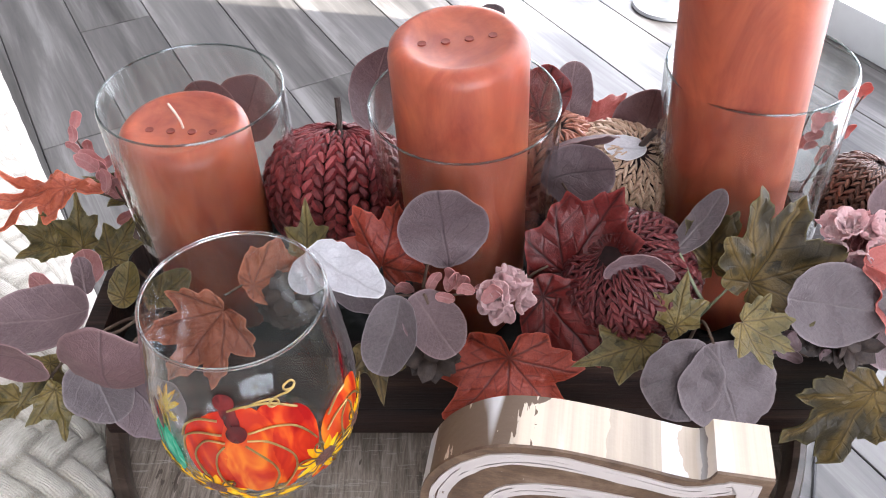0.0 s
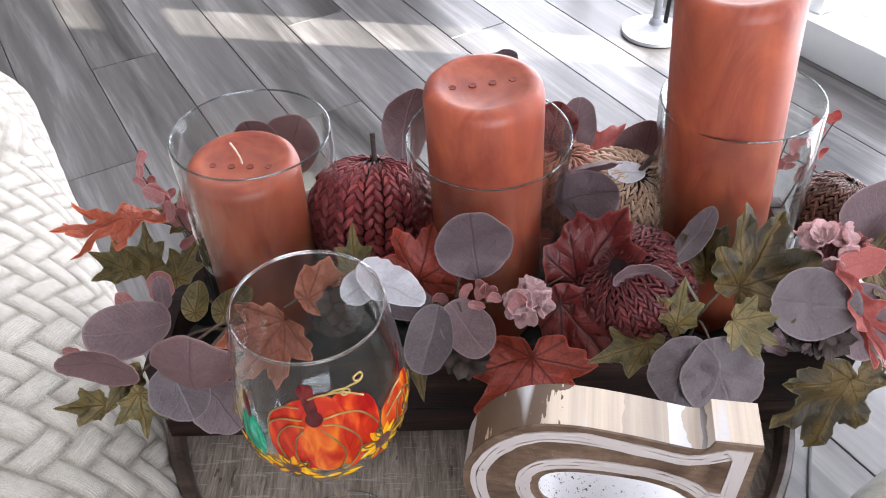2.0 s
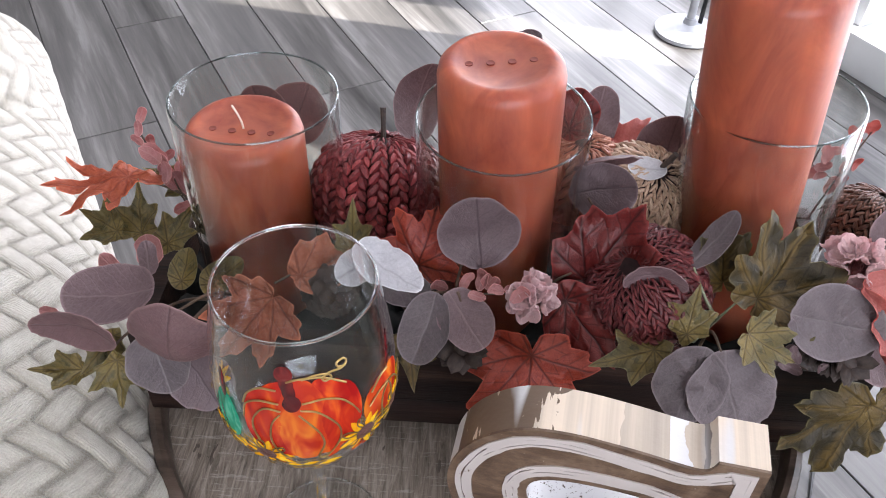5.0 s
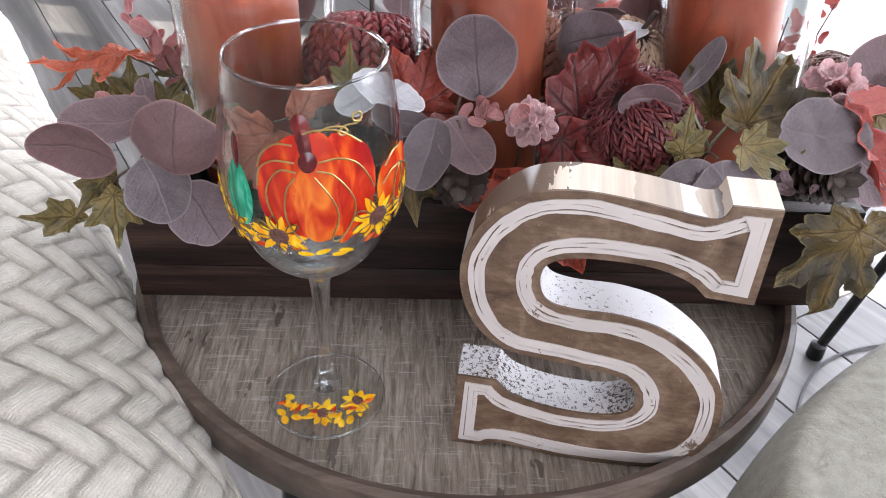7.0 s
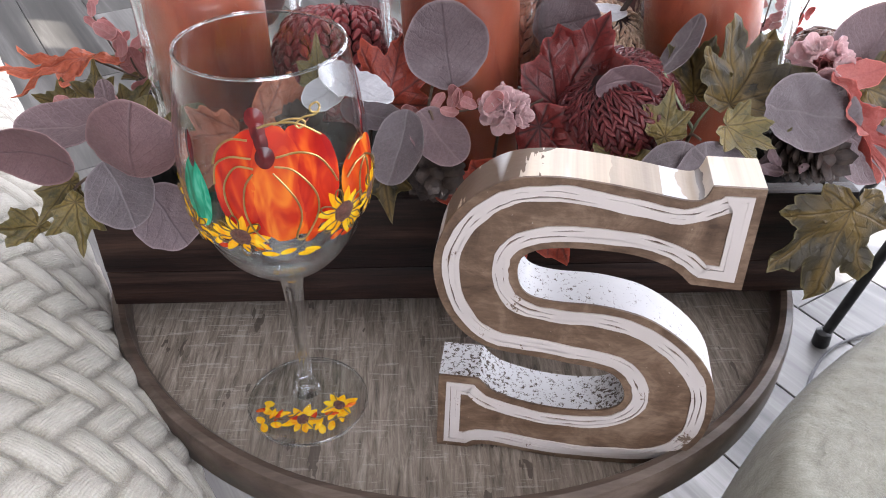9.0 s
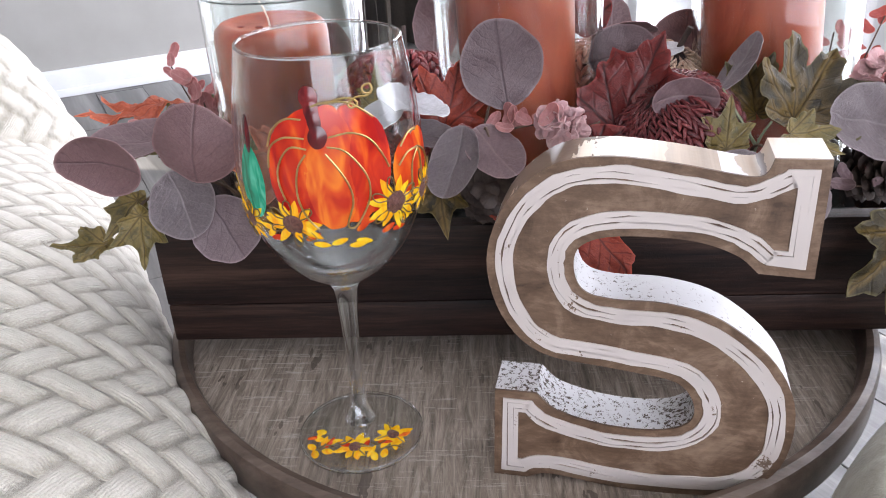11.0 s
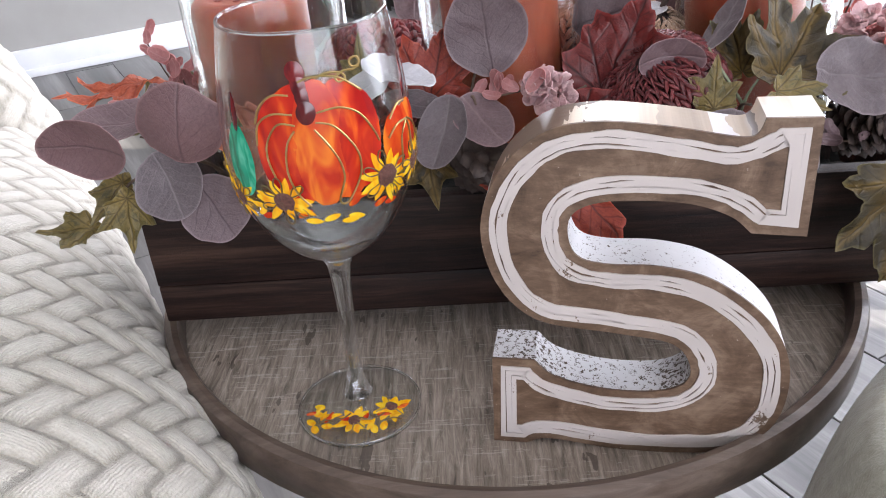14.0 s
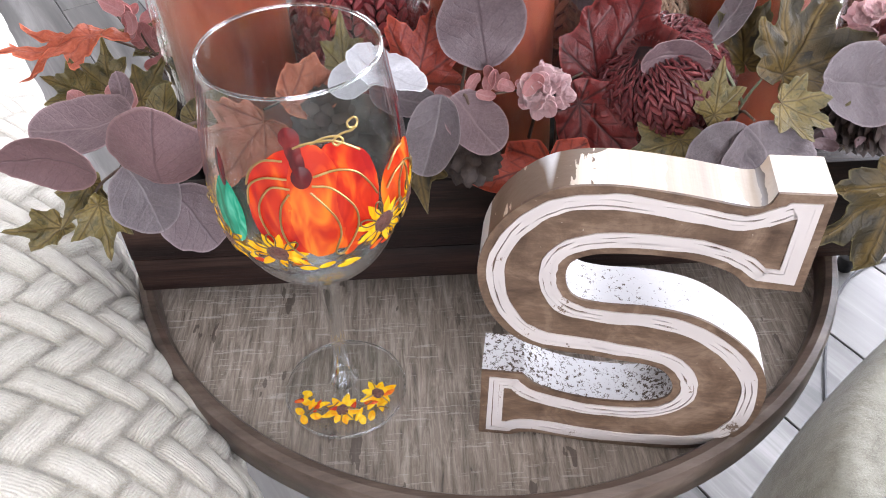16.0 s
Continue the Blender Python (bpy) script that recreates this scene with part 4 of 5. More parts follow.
def band(bm, poly, d0, d1, y, rough, seed):
    """A raised brush line that follows the outline."""
    a, b = inset(poly, d0), inset(poly, d1)
    n = len(poly)
    va, vb, wa, wb = [], [], [], []
    for i in range(n):
        ja = rough * (noise.noise((i * 0.22, seed, 0.3)) + 0.6 * noise.noise((i * 0.9, seed, 7.3)))
        jb = rough * noise.noise((i * 0.45, seed + 9, 4.3))
        m = (b[i] - a[i]).normalized()
        pa, pb = a[i] + m * ja, b[i] + m * jb
        va.append(bm.verts.new((pa.x, y - 0.0007, pa.y)))
        vb.append(bm.verts.new((pb.x, y - 0.0007, pb.y)))
        wa.append(bm.verts.new((pa.x, y + 0.0002, pa.y)))
        wb.append(bm.verts.new((pb.x, y + 0.0002, pb.y)))
    for i in range(n):
        j = (i + 1) % n
        bm.faces.new((va[i], va[j], vb[j], vb[i]))
        bm.faces.new((wa[i], wa[j], va[j], va[i]))
        bm.faces.new((vb[i], vb[j], wb[j], wb[i]))
    return bm


letter = thing("letter_sign", "freestanding wooden letter S with white painted outlines", "letter sign", (-0.008, 0.197, TZ), turn=-9.96)
outline, soft_outline = glyph_outline(GLYPH), glyph_outline(SOFT)
S_DEEP = 0.027


def prism(poly, y0, y1):
    bm = bmesh.new()
    f = [bm.verts.new((p.x, y0, p.y)) for p in poly]
    b = [bm.verts.new((p.x, y1, p.y)) for p in poly]
    bm.faces.new(f)
    bm.faces.new(b[::-1])
    for i in range(len(poly)):
        j = (i + 1) % len(poly)
        bm.faces.new((f[j], f[i], b[i], b[j]))
    bm.normal_update()
    bmesh.ops.triangulate(bm, faces=[q for q in bm.faces if len(q.verts) > 4])
    return bm


part("letter_core", prism(outline, 0.0015, S_DEEP), M["s_side"], letter, "chipped white painted edges")
part("letter_face", prism(outline, 0.0, 0.0014), M["s_face"], letter, "brown stained wood face")
part("outline_stroke", band(bmesh.new(), soft_outline, 0.0044, 0.0072, 0.0, 0.0012, 1), M["s_line"], letter, "brushed white outline")
part("outline_stroke", band(bmesh.new(), soft_outline, 0.0073, 0.0104, 0.0, 0.0013, 2), M["s_line"], letter, "brushed white outline")
part("outline_stroke", band(bmesh.new(), soft_outline, 0.0106, 0.0127, 0.0, 0.0011, 3), M["s_line"], letter, "brushed white outline")

# ---- sofa with woven cover ----
PILE = 0.0037


def weave(u, v, w=0.0212, deep=PILE):
    """Height of a cloth plaited in herringbone blocks, twice as long as wide; u runs along its rows."""
    p, q = (u - v) / (w * 1.41421), (u + v) / (w * 1.41421)
    i, j = math.floor(p), math.floor(q)
    k = (i - j) % 4
    f, g = p - i, q - j
    if k < 2:
        along, across = (f + k) / 2, g
    else:
        along, across = (g + (3 - k)) / 2, f
    e = min(min(along, 1 - along) * 2, min(across, 1 - across))
    crown = 0.62 + 0.38 * math.sin(math.pi * along) * (0.6 + 0.4 * math.sin(math.pi * across))
    return deep * min(1.0, e * 4.0 + 0.02) ** 0.75 * crown, across


WEAVE_TURN = radians(-2)
sofa = thing("sofa", "low sofa under a cream plaited weave cover", "sofa")
sofa.matrix_basis = ROOM
SX, SZ = -1.812, 0.632


def sofa_profile(d):
    """Across the sofa's side: d metres of cloth from the floor upwards and over."""
    straight = 0.42
    if d < straight:
        return 0.0, 0.09 + d
    t = min((d - straight) / 0.27, 1.0)
    a = t * math.pi / 2
    x, z = -0.21 * (1 - math.cos(a)), 0.51 + (SZ - 0.51) * math.sin(a)
    if t >= 1.0:
        x -= (d - straight - 0.27)
    return x, z


def sofa_cover(y0, y1, d0, d1, step):
    bm = bmesh.new()
    pile = bm.verts.layers.float.new("pile")
    strands = bm.verts.layers.float.new("strand")
    ny_, nd = int((y1 - y0) / step), int((d1 - d0) / step)
    ct, st = math.cos(WEAVE_TURN), math.sin(WEAVE_TURN)
    rows = []
    for i in range(ny_ + 1):
        y = y0 + (y1 - y0) * i / ny_
        line = []
        for j in range(nd + 1):
            d = d0 + (d1 - d0) * j / nd
            x, z = sofa_profile(d)
            x2, z2 = sofa_profile(d + 0.002)
            tx, tz = x2 - x, z2 - z
            l = math.hypot(tx, tz)
            over = max(0.0, (y + 2.34) / 0.12)
            z -= 0.10 * over ** 2.2
            x -= 0.05 * over ** 2.5
            sag = 0.006 * noise.noise((x * 5, y * 5, 1.0))
            hgt, strand = weave(ct * -d + st * y + 0.006 * noise.noise((d * 14, y * 14, 0)), -st * -d + ct * y + 0.006 * noise.noise((d * 14, y * 14, 5)))
            hgt += sag
            vert = bm.verts.new((SX + x + tz / l * hgt, y, z - tx / l * hgt))
            vert[pile] = (hgt - sag) / PILE
            vert[strands] = strand
            line.append(vert)
        rows.append(line)
    for a, b in zip(rows, rows[1:]):
        for j in range(nd):
            bm.faces.new((a[j], b[j], b[j + 1], a[j + 1]))
    return bm


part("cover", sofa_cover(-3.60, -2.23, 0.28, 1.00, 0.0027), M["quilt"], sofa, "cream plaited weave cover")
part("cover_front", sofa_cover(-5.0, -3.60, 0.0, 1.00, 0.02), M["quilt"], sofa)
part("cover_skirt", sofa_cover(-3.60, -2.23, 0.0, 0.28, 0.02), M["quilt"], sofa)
part("base", box_bm(SX - 0.80, SX - 0.02, -4.98, -2.34, 0.03, 0.48), M["quilt"], sofa)
part("back_frame", box_bm(SX - 0.80, SX - 0.10, -2.34, -2.22, 0.03, 0.47, 0.02), M["quilt"], sofa)

pb = bmesh.new()
pile_layer = pb.verts.layers.float.new("pile")
strand_layer = pb.verts.layers.float.new("strand")
n_u, n_v = 260, 130
CUSHION = Vector((0.27, 0.10, 0.235))


def soft_power(v, e):
    return math.copysign(abs(v) ** e, v)


rows = []
for j in range(1, n_v):
    b = math.pi * (j / n_v - 0.5)
    line = []
    for i in range(n_u):
        a = 2 * math.pi * i / n_u
        x = CUSHION.x * math.cos(b) * soft_power(math.cos(a), 0.62)
        y = CUSHION.y * math.cos(b) * soft_power(math.sin(a), 0.62)
        z = CUSHION.z * math.sin(b)
        hgt, strand = weave(x + 0.3 * y, z + 0.4 * y)
        nrm = Vector((x / CUSHION.x ** 2, y / CUSHION.y ** 2, z / CUSHION.z ** 2)).normalized()
        vert = pb.verts.new(Vector((x, y, z)) + nrm * hgt)
        vert[pile_layer] = hgt / PILE
        vert[strand_layer] = strand
        line.append(vert)
    rows.append(line)
for a, b in zip(rows, rows[1:]):
    for i in range(n_u):
        pb.faces.new((a[i], a[(i + 1) % n_u], b[(i + 1) % n_u], b[i]))
pb.faces.new(rows[0][::-1])
pb.faces.new(rows[-1])
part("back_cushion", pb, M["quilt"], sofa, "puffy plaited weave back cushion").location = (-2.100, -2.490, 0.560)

# ---- armchair under a fleece throw ----
chair = thing("armchair", "armchair corner under a beige fleece throw", "armchair", (0.470, 0.166, 0.0), turn=31.5)
cb = bmesh.new()
n_u, n_v = 300, 190
rows = []
for i in range(n_u + 1):
    line = []
    for j in range(n_v + 1):
        a, b = 2 * i / n_u - 1, 2 * j / n_v - 1
        lim = max(abs(a), abs(b))
        r = (abs(a) ** 4 + abs(b) ** 4) ** 0.25
        f = lim / r if r > 1e-6 else 1
        soft = max(0.0, (lim - 0.84) / 0.16)
        top = max(0.0, 1 - soft ** 2.5) ** 0.4
        z = 0.12 + 0.478 * top + 0.009 * noise.noise((a * 3, b * 3, 2)) * top + 0.0007 * noise.noise((a * 110, b * 60, 5)) + 0.0006 * noise.noise((a * 190, b * 105, 7))
        line.append(cb.verts.new((0.365 * a * f, 0.193 * b * f, z)))
    rows.append(line)
for a, b in zip(rows, rows[1:]):
    for j in range(n_v):
        cb.faces.new((a[j], b[j], b[j + 1], a[j + 1]))
part("fleece_throw", cb, M["fleece"], chair, "soft beige fleece throw")
part("chair_base", box_bm(-0.28, 0.28, -0.14, 0.14, 0.06, 0.30, 0.01), M["fleece"], chair)
for x in (-0.25, 0.25):
    for y in (-0.11, 0.11):
        part("foot", tube([(x, y, 0), (x, y, 0.07)], 0.018, 10), M["black"], chair)

# ---- tripod stand and cable ----
tripod = thing("tripod_stand", "black metal tripod stand on the plank floor", "tripod", (0.643, 0.832, 0))
part("leg", tube([(0.0, 0.0, 0.012), (0.048, 0.0, 0.198), (0.185, 0.0, 0.72)], 0.0085, 10), M["black"], tripod)
part("leg", tube([(0.42, 0.10, 0.012), (0.185, 0.0, 0.72)], 0.0085, 10), M["black"], tripod)
part("leg", tube([(0.20, 0.36, 0.012), (0.185, 0.0, 0.72)], 0.0085, 10), M["black"], tripod)
for p in ((0, 0), (0.42, 0.10), (0.20, 0.36)):
    part("rubber_foot", lathe([(0, 0), (0.013, 0), (0.014, 0.004), (0.013, 0.026), (0.009, 0.03), (0, 0.031)], 16), M["black"], tripod).location = (p[0], p[1], 0)
part("pole", tube([(0.185, 0.0, 0.70), (0.185, 0.0, 1.5)], 0.010, 10), M["black"], tripod)
cable = tagged(link_mesh("power_cable", tube(spline([(0.46, 0.42, 0.004), (0.50, 0.54, 0.004), (0.545, 0.66, 0.004), (0.60, 0.76, 0.004), (0.68, 0.83, 0.004), (0.82, 0.86, 0.004), (1.0, 0.82, 0.004)], 8), 0.0024, 6), M["cable"]), "thin dark cable lying on the plank floor", "cable")


stand = thing("floor_stand", "grey metal floor stand by the sliding door", "stand", (0.585, 1.985, 0))
part("base_plate", lathe([(0, 0), (0.085, 0), (0.09, 0.004), (0.088, 0.012), (0.05, 0.02), (0.018, 0.03), (0.014, 0.045), (0, 0.045)], 40), M["pale_stand"], stand)
part("pole", tube([(0, 0, 0.04), (0, 0, 1.35)], 0.011, 12), M["pale_stand"], stand)
part("pole", tube([(0.03, 0.01, 0.015), (0.03, 0.01, 1.30)], 0.006, 10), M["black"], stand, "dark slim pole")

# ---- leaves ----
def outline_round(t):
    s = math.sin(t)
    return 0.5 * (1 - 0.05 * abs(math.cos(t)) ** 2 + 0.06 * max(0, s) ** 9 - 0.05 * max(0, -s) ** 3 + 0.05 * max(0, -s) ** 18)


def outline_oval(t):
    return 0.5 / math.sqrt((math.cos(t) / 0.72) ** 2 + math.sin(t) ** 2)


def outline_tear(t):
    return outline_oval(t) * (0.94 + 0.22 * max(0, math.sin(t)) ** 10)


def outline_bud(t):
    return 0.5 / math.sqrt((math.cos(t) / 0.5) ** 2 + math.sin(t) ** 2) * (1 - 0.12 * abs(math.cos(2 * t)))


LOBES = [(90, 0.56), (83, 0.46), (79, 0.48), (72, 0.35), (66, 0.32), (60, 0.41), (54, 0.43), (47, 0.54), (40, 0.45), (34, 0.46), (24, 0.34), (14, 0.29), (6, 0.37), (-4, 0.48), (-12, 0.39), (-20, 0.40), (-32, 0.29), (-46, 0.32), (-60, 0.26), (-78, 0.22), (-90, 0.13)]


BROAD = [(90, 0.58), (82, 0.49), (77, 0.50), (68, 0.42), (60, 0.42), (52, 0.47), (45, 0.53), (37, 0.46), (31, 0.47), (20, 0.39), (10, 0.38), (0, 0.45), (-8, 0.41), (-18, 0.39), (-30, 0.36), (-50, 0.36), (-70, 0.36), (-90, 0.32)]
IVY = [(90, 0.62), (80, 0.42), (70, 0.33), (60, 0.29), (50, 0.29), (40, 0.37), (30, 0.45), (22, 0.37), (10, 0.30), (-5, 0.29), (-18, 0.33), (-28, 0.30), (-45, 0.24), (-65, 0.26), (-80, 0.31), (-90, 0.34)]
FORK = [(90, 0.60), (84, 0.47), (80, 0.48), (73, 0.33), (67, 0.20), (62, 0.24), (57, 0.44), (52, 0.56), (47, 0.46), (42, 0.44), (34, 0.24), (24, 0.17), (12, 0.25), (2, 0.38), (-8, 0.31), (-20, 0.22), (-40, 0.20), (-60, 0.26), (-76, 0.36), (-90, 0.44)]


def lobed(table):
    """An outline, alike on both sides, from a table of angle and reach."""
    def reach(t):
        a = math.degrees(t) % 360
        a = a if a <= 90 else (180 - a if a <= 270 else a - 360)
        for (a0, r0), (a1, r1) in zip(table, table[1:]):
            if a1 <= a <= a0:
                return r1 + (r0 - r1) * (a - a1) / (a0 - a1)
        return 0.2
    return reach


def leaf_bm(outline_fn, length, width=1.0, cup=0.0, curl=0.0, fold=0.0, crinkle=0.01, seed=0, segs=56, rings=6, thick=0.0006):
    """A leaf about its middle: y along it, z off its face; a closed skin of real thickness."""
    bm = bmesh.new()
    rim = bm.verts.layers.float.new("rim")
    layers = []
    for side in (0, 1):
        rows = []
        for k in range(rings + 1):
            f = (k / rings) ** 0.85
            row = []
            for i in range(segs if k else 1):
                t = 2 * math.pi * i / segs
                r = outline_fn(t) * f * (1 + 0.085 * noise.noise((math.cos(t) * 1.6 + seed, math.sin(t) * 1.6, seed)))
                x, y = r * math.cos(t) * width, r * math.sin(t)
                z = cup * (x * x + y * y) * 2 + curl * y * y * 2 + curl * y * 0.5 + fold * abs(x) + crinkle * noise.noise((x * 5 + seed, y * 5, seed * 0.7)) + crinkle * 0.6 * f * noise.noise((x * 13, y * 13 + seed, 2.0))
                vert = bm.verts.new((x * length, y * length, z * length - side * thick))
                vert[rim] = k / rings
                row.append(vert)
            rows.append(row)
        layers.append(rows)
        for a, b in zip(rows, rows[1:]):
            for i in range(segs):
                j = (i + 1) % segs
                vs = (a[0], b[i], b[j]) if len(a) == 1 else (a[i], a[j], b[j], b[i])
                bm.faces.new(vs if not side else vs[::-1])
    a, b = layers[0][-1], layers[1][-1]
    for i in range(segs):
        j = (i + 1) % segs
        bm.faces.new((a[j], a[i], b[i], b[j]))
    return bm


def face_matrix(at, along, facing):
    z = Vector(facing).normalized()
    y = Vector(along)
    y = (y - z * y.dot(z)).normalized()
    x = y.cross(z)
    m = Matrix((x, y, z)).transposed().to_4x4()
    m.translation = at
    return m


LEAF = {"round": (outline_round, 48, 5), "oval": (outline_oval, 44, 5), "tear": (outline_tear, 48, 5), "bud": (outline_bud, 24, 3), "maple": (lobed(LOBES), 120, 6), 
        "broad": (lobed(BROAD), 120, 7), "ivy": (lobed(IVY), 96, 6), "fork": (lobed(FORK), 120, 6)}
seed_count = [0]


def leaf(parent, kind, material, at, length, along, facing, width=1.0, cup=0.15, curl=0.0, fold=0.0, crinkle=0.02, label="", name="leaf"):
    seed_count[0] += 1
    fn, segs, rings = LEAF[kind]
    crinkle = crinkle * 1.6
    ob = part(name, leaf_bm(fn, length, width, cup, curl, fold, crinkle, seed_count[0] * 1.37, segs, rings), M[material], parent, label)
    ob.matrix_basis = parent.matrix_basis.inverted() @ face_matrix(at, along, facing)
    return ob


def stem(parent, points, r0=0.0012, r1=0.0007, material="twig"):
    inv = parent.matrix_basis.inverted()
    pts = spline([inv @ Vector(p) for p in points], 6)
    return part("stalk", tube(pts, [r0 + (r1 - r0) * i / (len(pts) - 1) for i in range(len(pts))], 7), M[material], parent)


def sprig(name, label, category, at, leaves, stalks=(), group="", stalk_material="twig"):
    """A spray of leaves: rows of kind, material, place, length, way of its tip, facing, and more."""
    ob = thing(name, label, category, at, group)
    for row in leaves:
        kind, material, p, length, along, facing = row[:6]
        leaf(ob, kind, material, p, length, along, facing, **(row[6] if len(row) > 6 else {}))
    for pts in stalks:
        stem(ob, pts, material=stalk_material)
    return ob


# left end: eucalyptus, olive and orange leaves
sprig("eucalyptus_spray", "dusty mauve silk eucalyptus spray over the planter corner", "silk leaves", (-0.17, 0.31, 0.64), [
    ("round", "eucred", (-0.2179, 0.2557, 0.7086), 0.047, (-1, 0, 0.12), (-0.1, -0.98, -0.12), dict(width=0.80, cup=0.25)),
    ("round", "eucred", (-0.1600, 0.2360, 0.7230), 0.041, (0.12, -0.2, 0.9), (-0.05, -0.99, 0.02), dict(cup=-0.25, width=1.22)),
    ("oval", "euc", (-0.2061, 0.2760, 0.7130), 0.052, (-1, -0.1, -0.08), (-0.05, -0.28, 0.95), dict(width=1.05, cup=0.2)),
    ("round", "eucgrey", (-0.1777, 0.2540, 0.6850), 0.038, (0.3, -0.2, -0.8), (0, -0.92, 0.36), dict(width=1.08)),
    ("round", "eucplum", (-0.1560, 0.2540, 0.6690), 0.038, (0.5, -0.3, -0.8), (0.05, -0.90, 0.40), dict(cup=0.1, width=1.10)),
    ("bud", "pink", (-0.243, 0.272, 0.700), 0.014, (-1, 0, 0.3), (0, -0.6, 0.8)),
    ("bud", "pink", (-0.214, 0.300, 0.712), 0.022, (-0.6, 0.3, 0.5), (0, -0.6, 0.8)),
    ("bud", "euc", (-0.193, 0.305, 0.716), 0.024, (-0.1, 0.3, 0.9), (0.2, -0.7, 0.6)),
], [[(-0.12, 0.32, 0.655), (-0.15, 0.295, 0.70), (-0.172, 0.275, 0.703), (-0.19, 0.272, 0.708)], [(-0.15, 0.295, 0.70), (-0.163, 0.262, 0.703), (-0.162, 0.248, 0.712)], [(-0.163, 0.262, 0.703), (-0.166, 0.262, 0.69)]])
sprig("olive_leaf_spray", "olive and gold silk maple leaves by the sofa", "silk leaves", (-0.19, 0.33, 0.64), [
    ("ivy", "gilt", (-0.2410, 0.2680, 0.6530), 0.042, (-0.95, 0.08, -0.18), (-0.1, -0.60, 0.75), dict(width=0.75, fold=0.3, crinkle=0.06)),
    ("ivy", "gilt", (-0.2060, 0.2580, 0.6690), 0.040, (0.05, -0.35, -0.9), (0.1, -0.85, 0.35), dict(width=1.0, fold=0.3, crinkle=0.06)),
    ("ivy", "gilt", (-0.2170, 0.2720, 0.6740), 0.040, (-0.5, -0.3, -0.6), (0.0, -0.80, 0.5), dict(width=0.9, crinkle=0.05)),
    ("ivy", "gilt", (-0.2470, 0.3720, 0.6760), 0.050, (-0.75, 0.2, 0.30), (-0.1, -0.60, 0.78), dict(width=0.85, fold=0.35, crinkle=0.06, curl=-0.2)),
    ("ivy", "gilt", (-0.2250, 0.3700, 0.6830), 0.052, (-0.1, 0.35, 0.75), (0.1, -0.70, 0.65), dict(width=0.7, fold=0.4, crinkle=0.06, curl=-0.2)),
    ("ivy", "gilt", (-0.2020, 0.3640, 0.6790), 0.046, (0.35, 0.4, 0.55), (0.1, -0.65, 0.72), dict(width=0.75, fold=0.35, crinkle=0.05, curl=-0.15)),
    ("bud", "pink", (-0.2050, 0.3320, 0.6950), 0.024, (-0.2, 0.3, 0.8), (0, -0.7, 0.7), dict(width=1.5)),
    ("ivy", "gilt", (-0.2040, 0.4150, 0.6880), 0.052, (-1, 0.05, 0.1), (0, -0.35, 0.93), dict(width=0.9, crinkle=0.05)),
    ("tear", "gilt", (-0.1770, 0.3130, 0.6980), 0.026, (0.1, 0.3, 0.9), (0, -0.6, 0.8), dict(width=1.0, fold=0.3)),
    ("tear", "gilt", (-0.1560, 0.3150, 0.6920), 0.030, (0.6, 0.2, 0.6), (0, -0.6, 0.8), dict(width=1.0, fold=0.3)),
], [[(-0.16, 0.34, 0.64), (-0.18, 0.31, 0.675), (-0.205, 0.275, 0.68), (-0.215, 0.262, 0.668)], [(-0.18, 0.36, 0.64), (-0.205, 0.372, 0.660), (-0.238, 0.375, 0.668)], [(-0.205, 0.372, 0.660), (-0.222, 0.372, 0.668)]])
sprig("orange_leaf_spray", "orange silk oak leaf reaching over the sofa side", "silk leaves", (-0.20, 0.40, 0.64), [
    ("fork", "orange", (-0.2500, 0.3990, 0.6950), 0.084, (-0.97, -0.18, 0.10), (0.05, -0.22, 0.97), dict(width=0.82, fold=-0.15, crinkle=0.08, curl=-0.15)),
], [[(-0.18, 0.40, 0.64), (-0.20, 0.405, 0.675), (-0.235, 0.405, 0.695)]])


def bud_spray(label, at, top, n, size, material, spread, seed):
    ob = thing("bud_spray", label, "silk buds", at)
    rng = random.Random(seed)
    a, b = Vector(at), Vector(top)
    mid = (a + b) / 2 + Vector((rng.uniform(-1, 1), rng.uniform(-1, 1), 0)) * 0.006
    stem(ob, [a, mid, b], 0.0009, 0.0005)
    for k in range(n):
        t = 0.25 + 0.75 * k / max(n - 1, 1)
        p = (a * (1 - t) * (1 - t) + mid * 2 * t * (1 - t) + b * t * t)
        d = Vector((rng.uniform(-1, 1), rng.uniform(-0.7, 0.7), rng.uniform(0.1, 1))).normalized()
        s = size * rng.uniform(0.75, 1.15)
        leaf(ob, "bud", material, p + d * (spread + s * 0.4), s, d, (rng.uniform(-0.6, 0.6), -0.8, rng.uniform(0.1, 0.8)), width=0.95, cup=0.6, name="bud")
    return ob


bud_spray("dusty pink silk bud spray beside the low candle", (-0.195, 0.40, 0.66), (-0.238, 0.428, 0.720), 9, 0.013, "pink", 0.004, 3)
bud_spray("dusty pink silk bud cluster beside the low candle", (-0.19, 0.40, 0.67), (-0.212, 0.406, 0.706), 14, 0.020, "pink", 0.004, 4)
bud_spray("coral pink silk bud spray above the planter end", (0.25, 0.44, 0.66), (0.283, 0.465, 0.728), 8, 0.016, "coral", 0.003, 5)
bud_spray("dusty pink silk bud spray behind the tall candle", (0.23, 0.44, 0.66), (0.240, 0.445, 0.722), 10, 0.015, "pink", 0.004, 6)
bud_spray("dusty pink silk bud spray at the planter end", (0.24, 0.35, 0.67), (0.285, 0.365, 0.715), 7, 0.016, "pink", 0.003, 7)
bud_spray("mauve silk bud sprig over the planter edge", (0.185, 0.305, 0.66), (0.203, 0.284, 0.672), 6, 0.014, "euc", 0.003, 8)
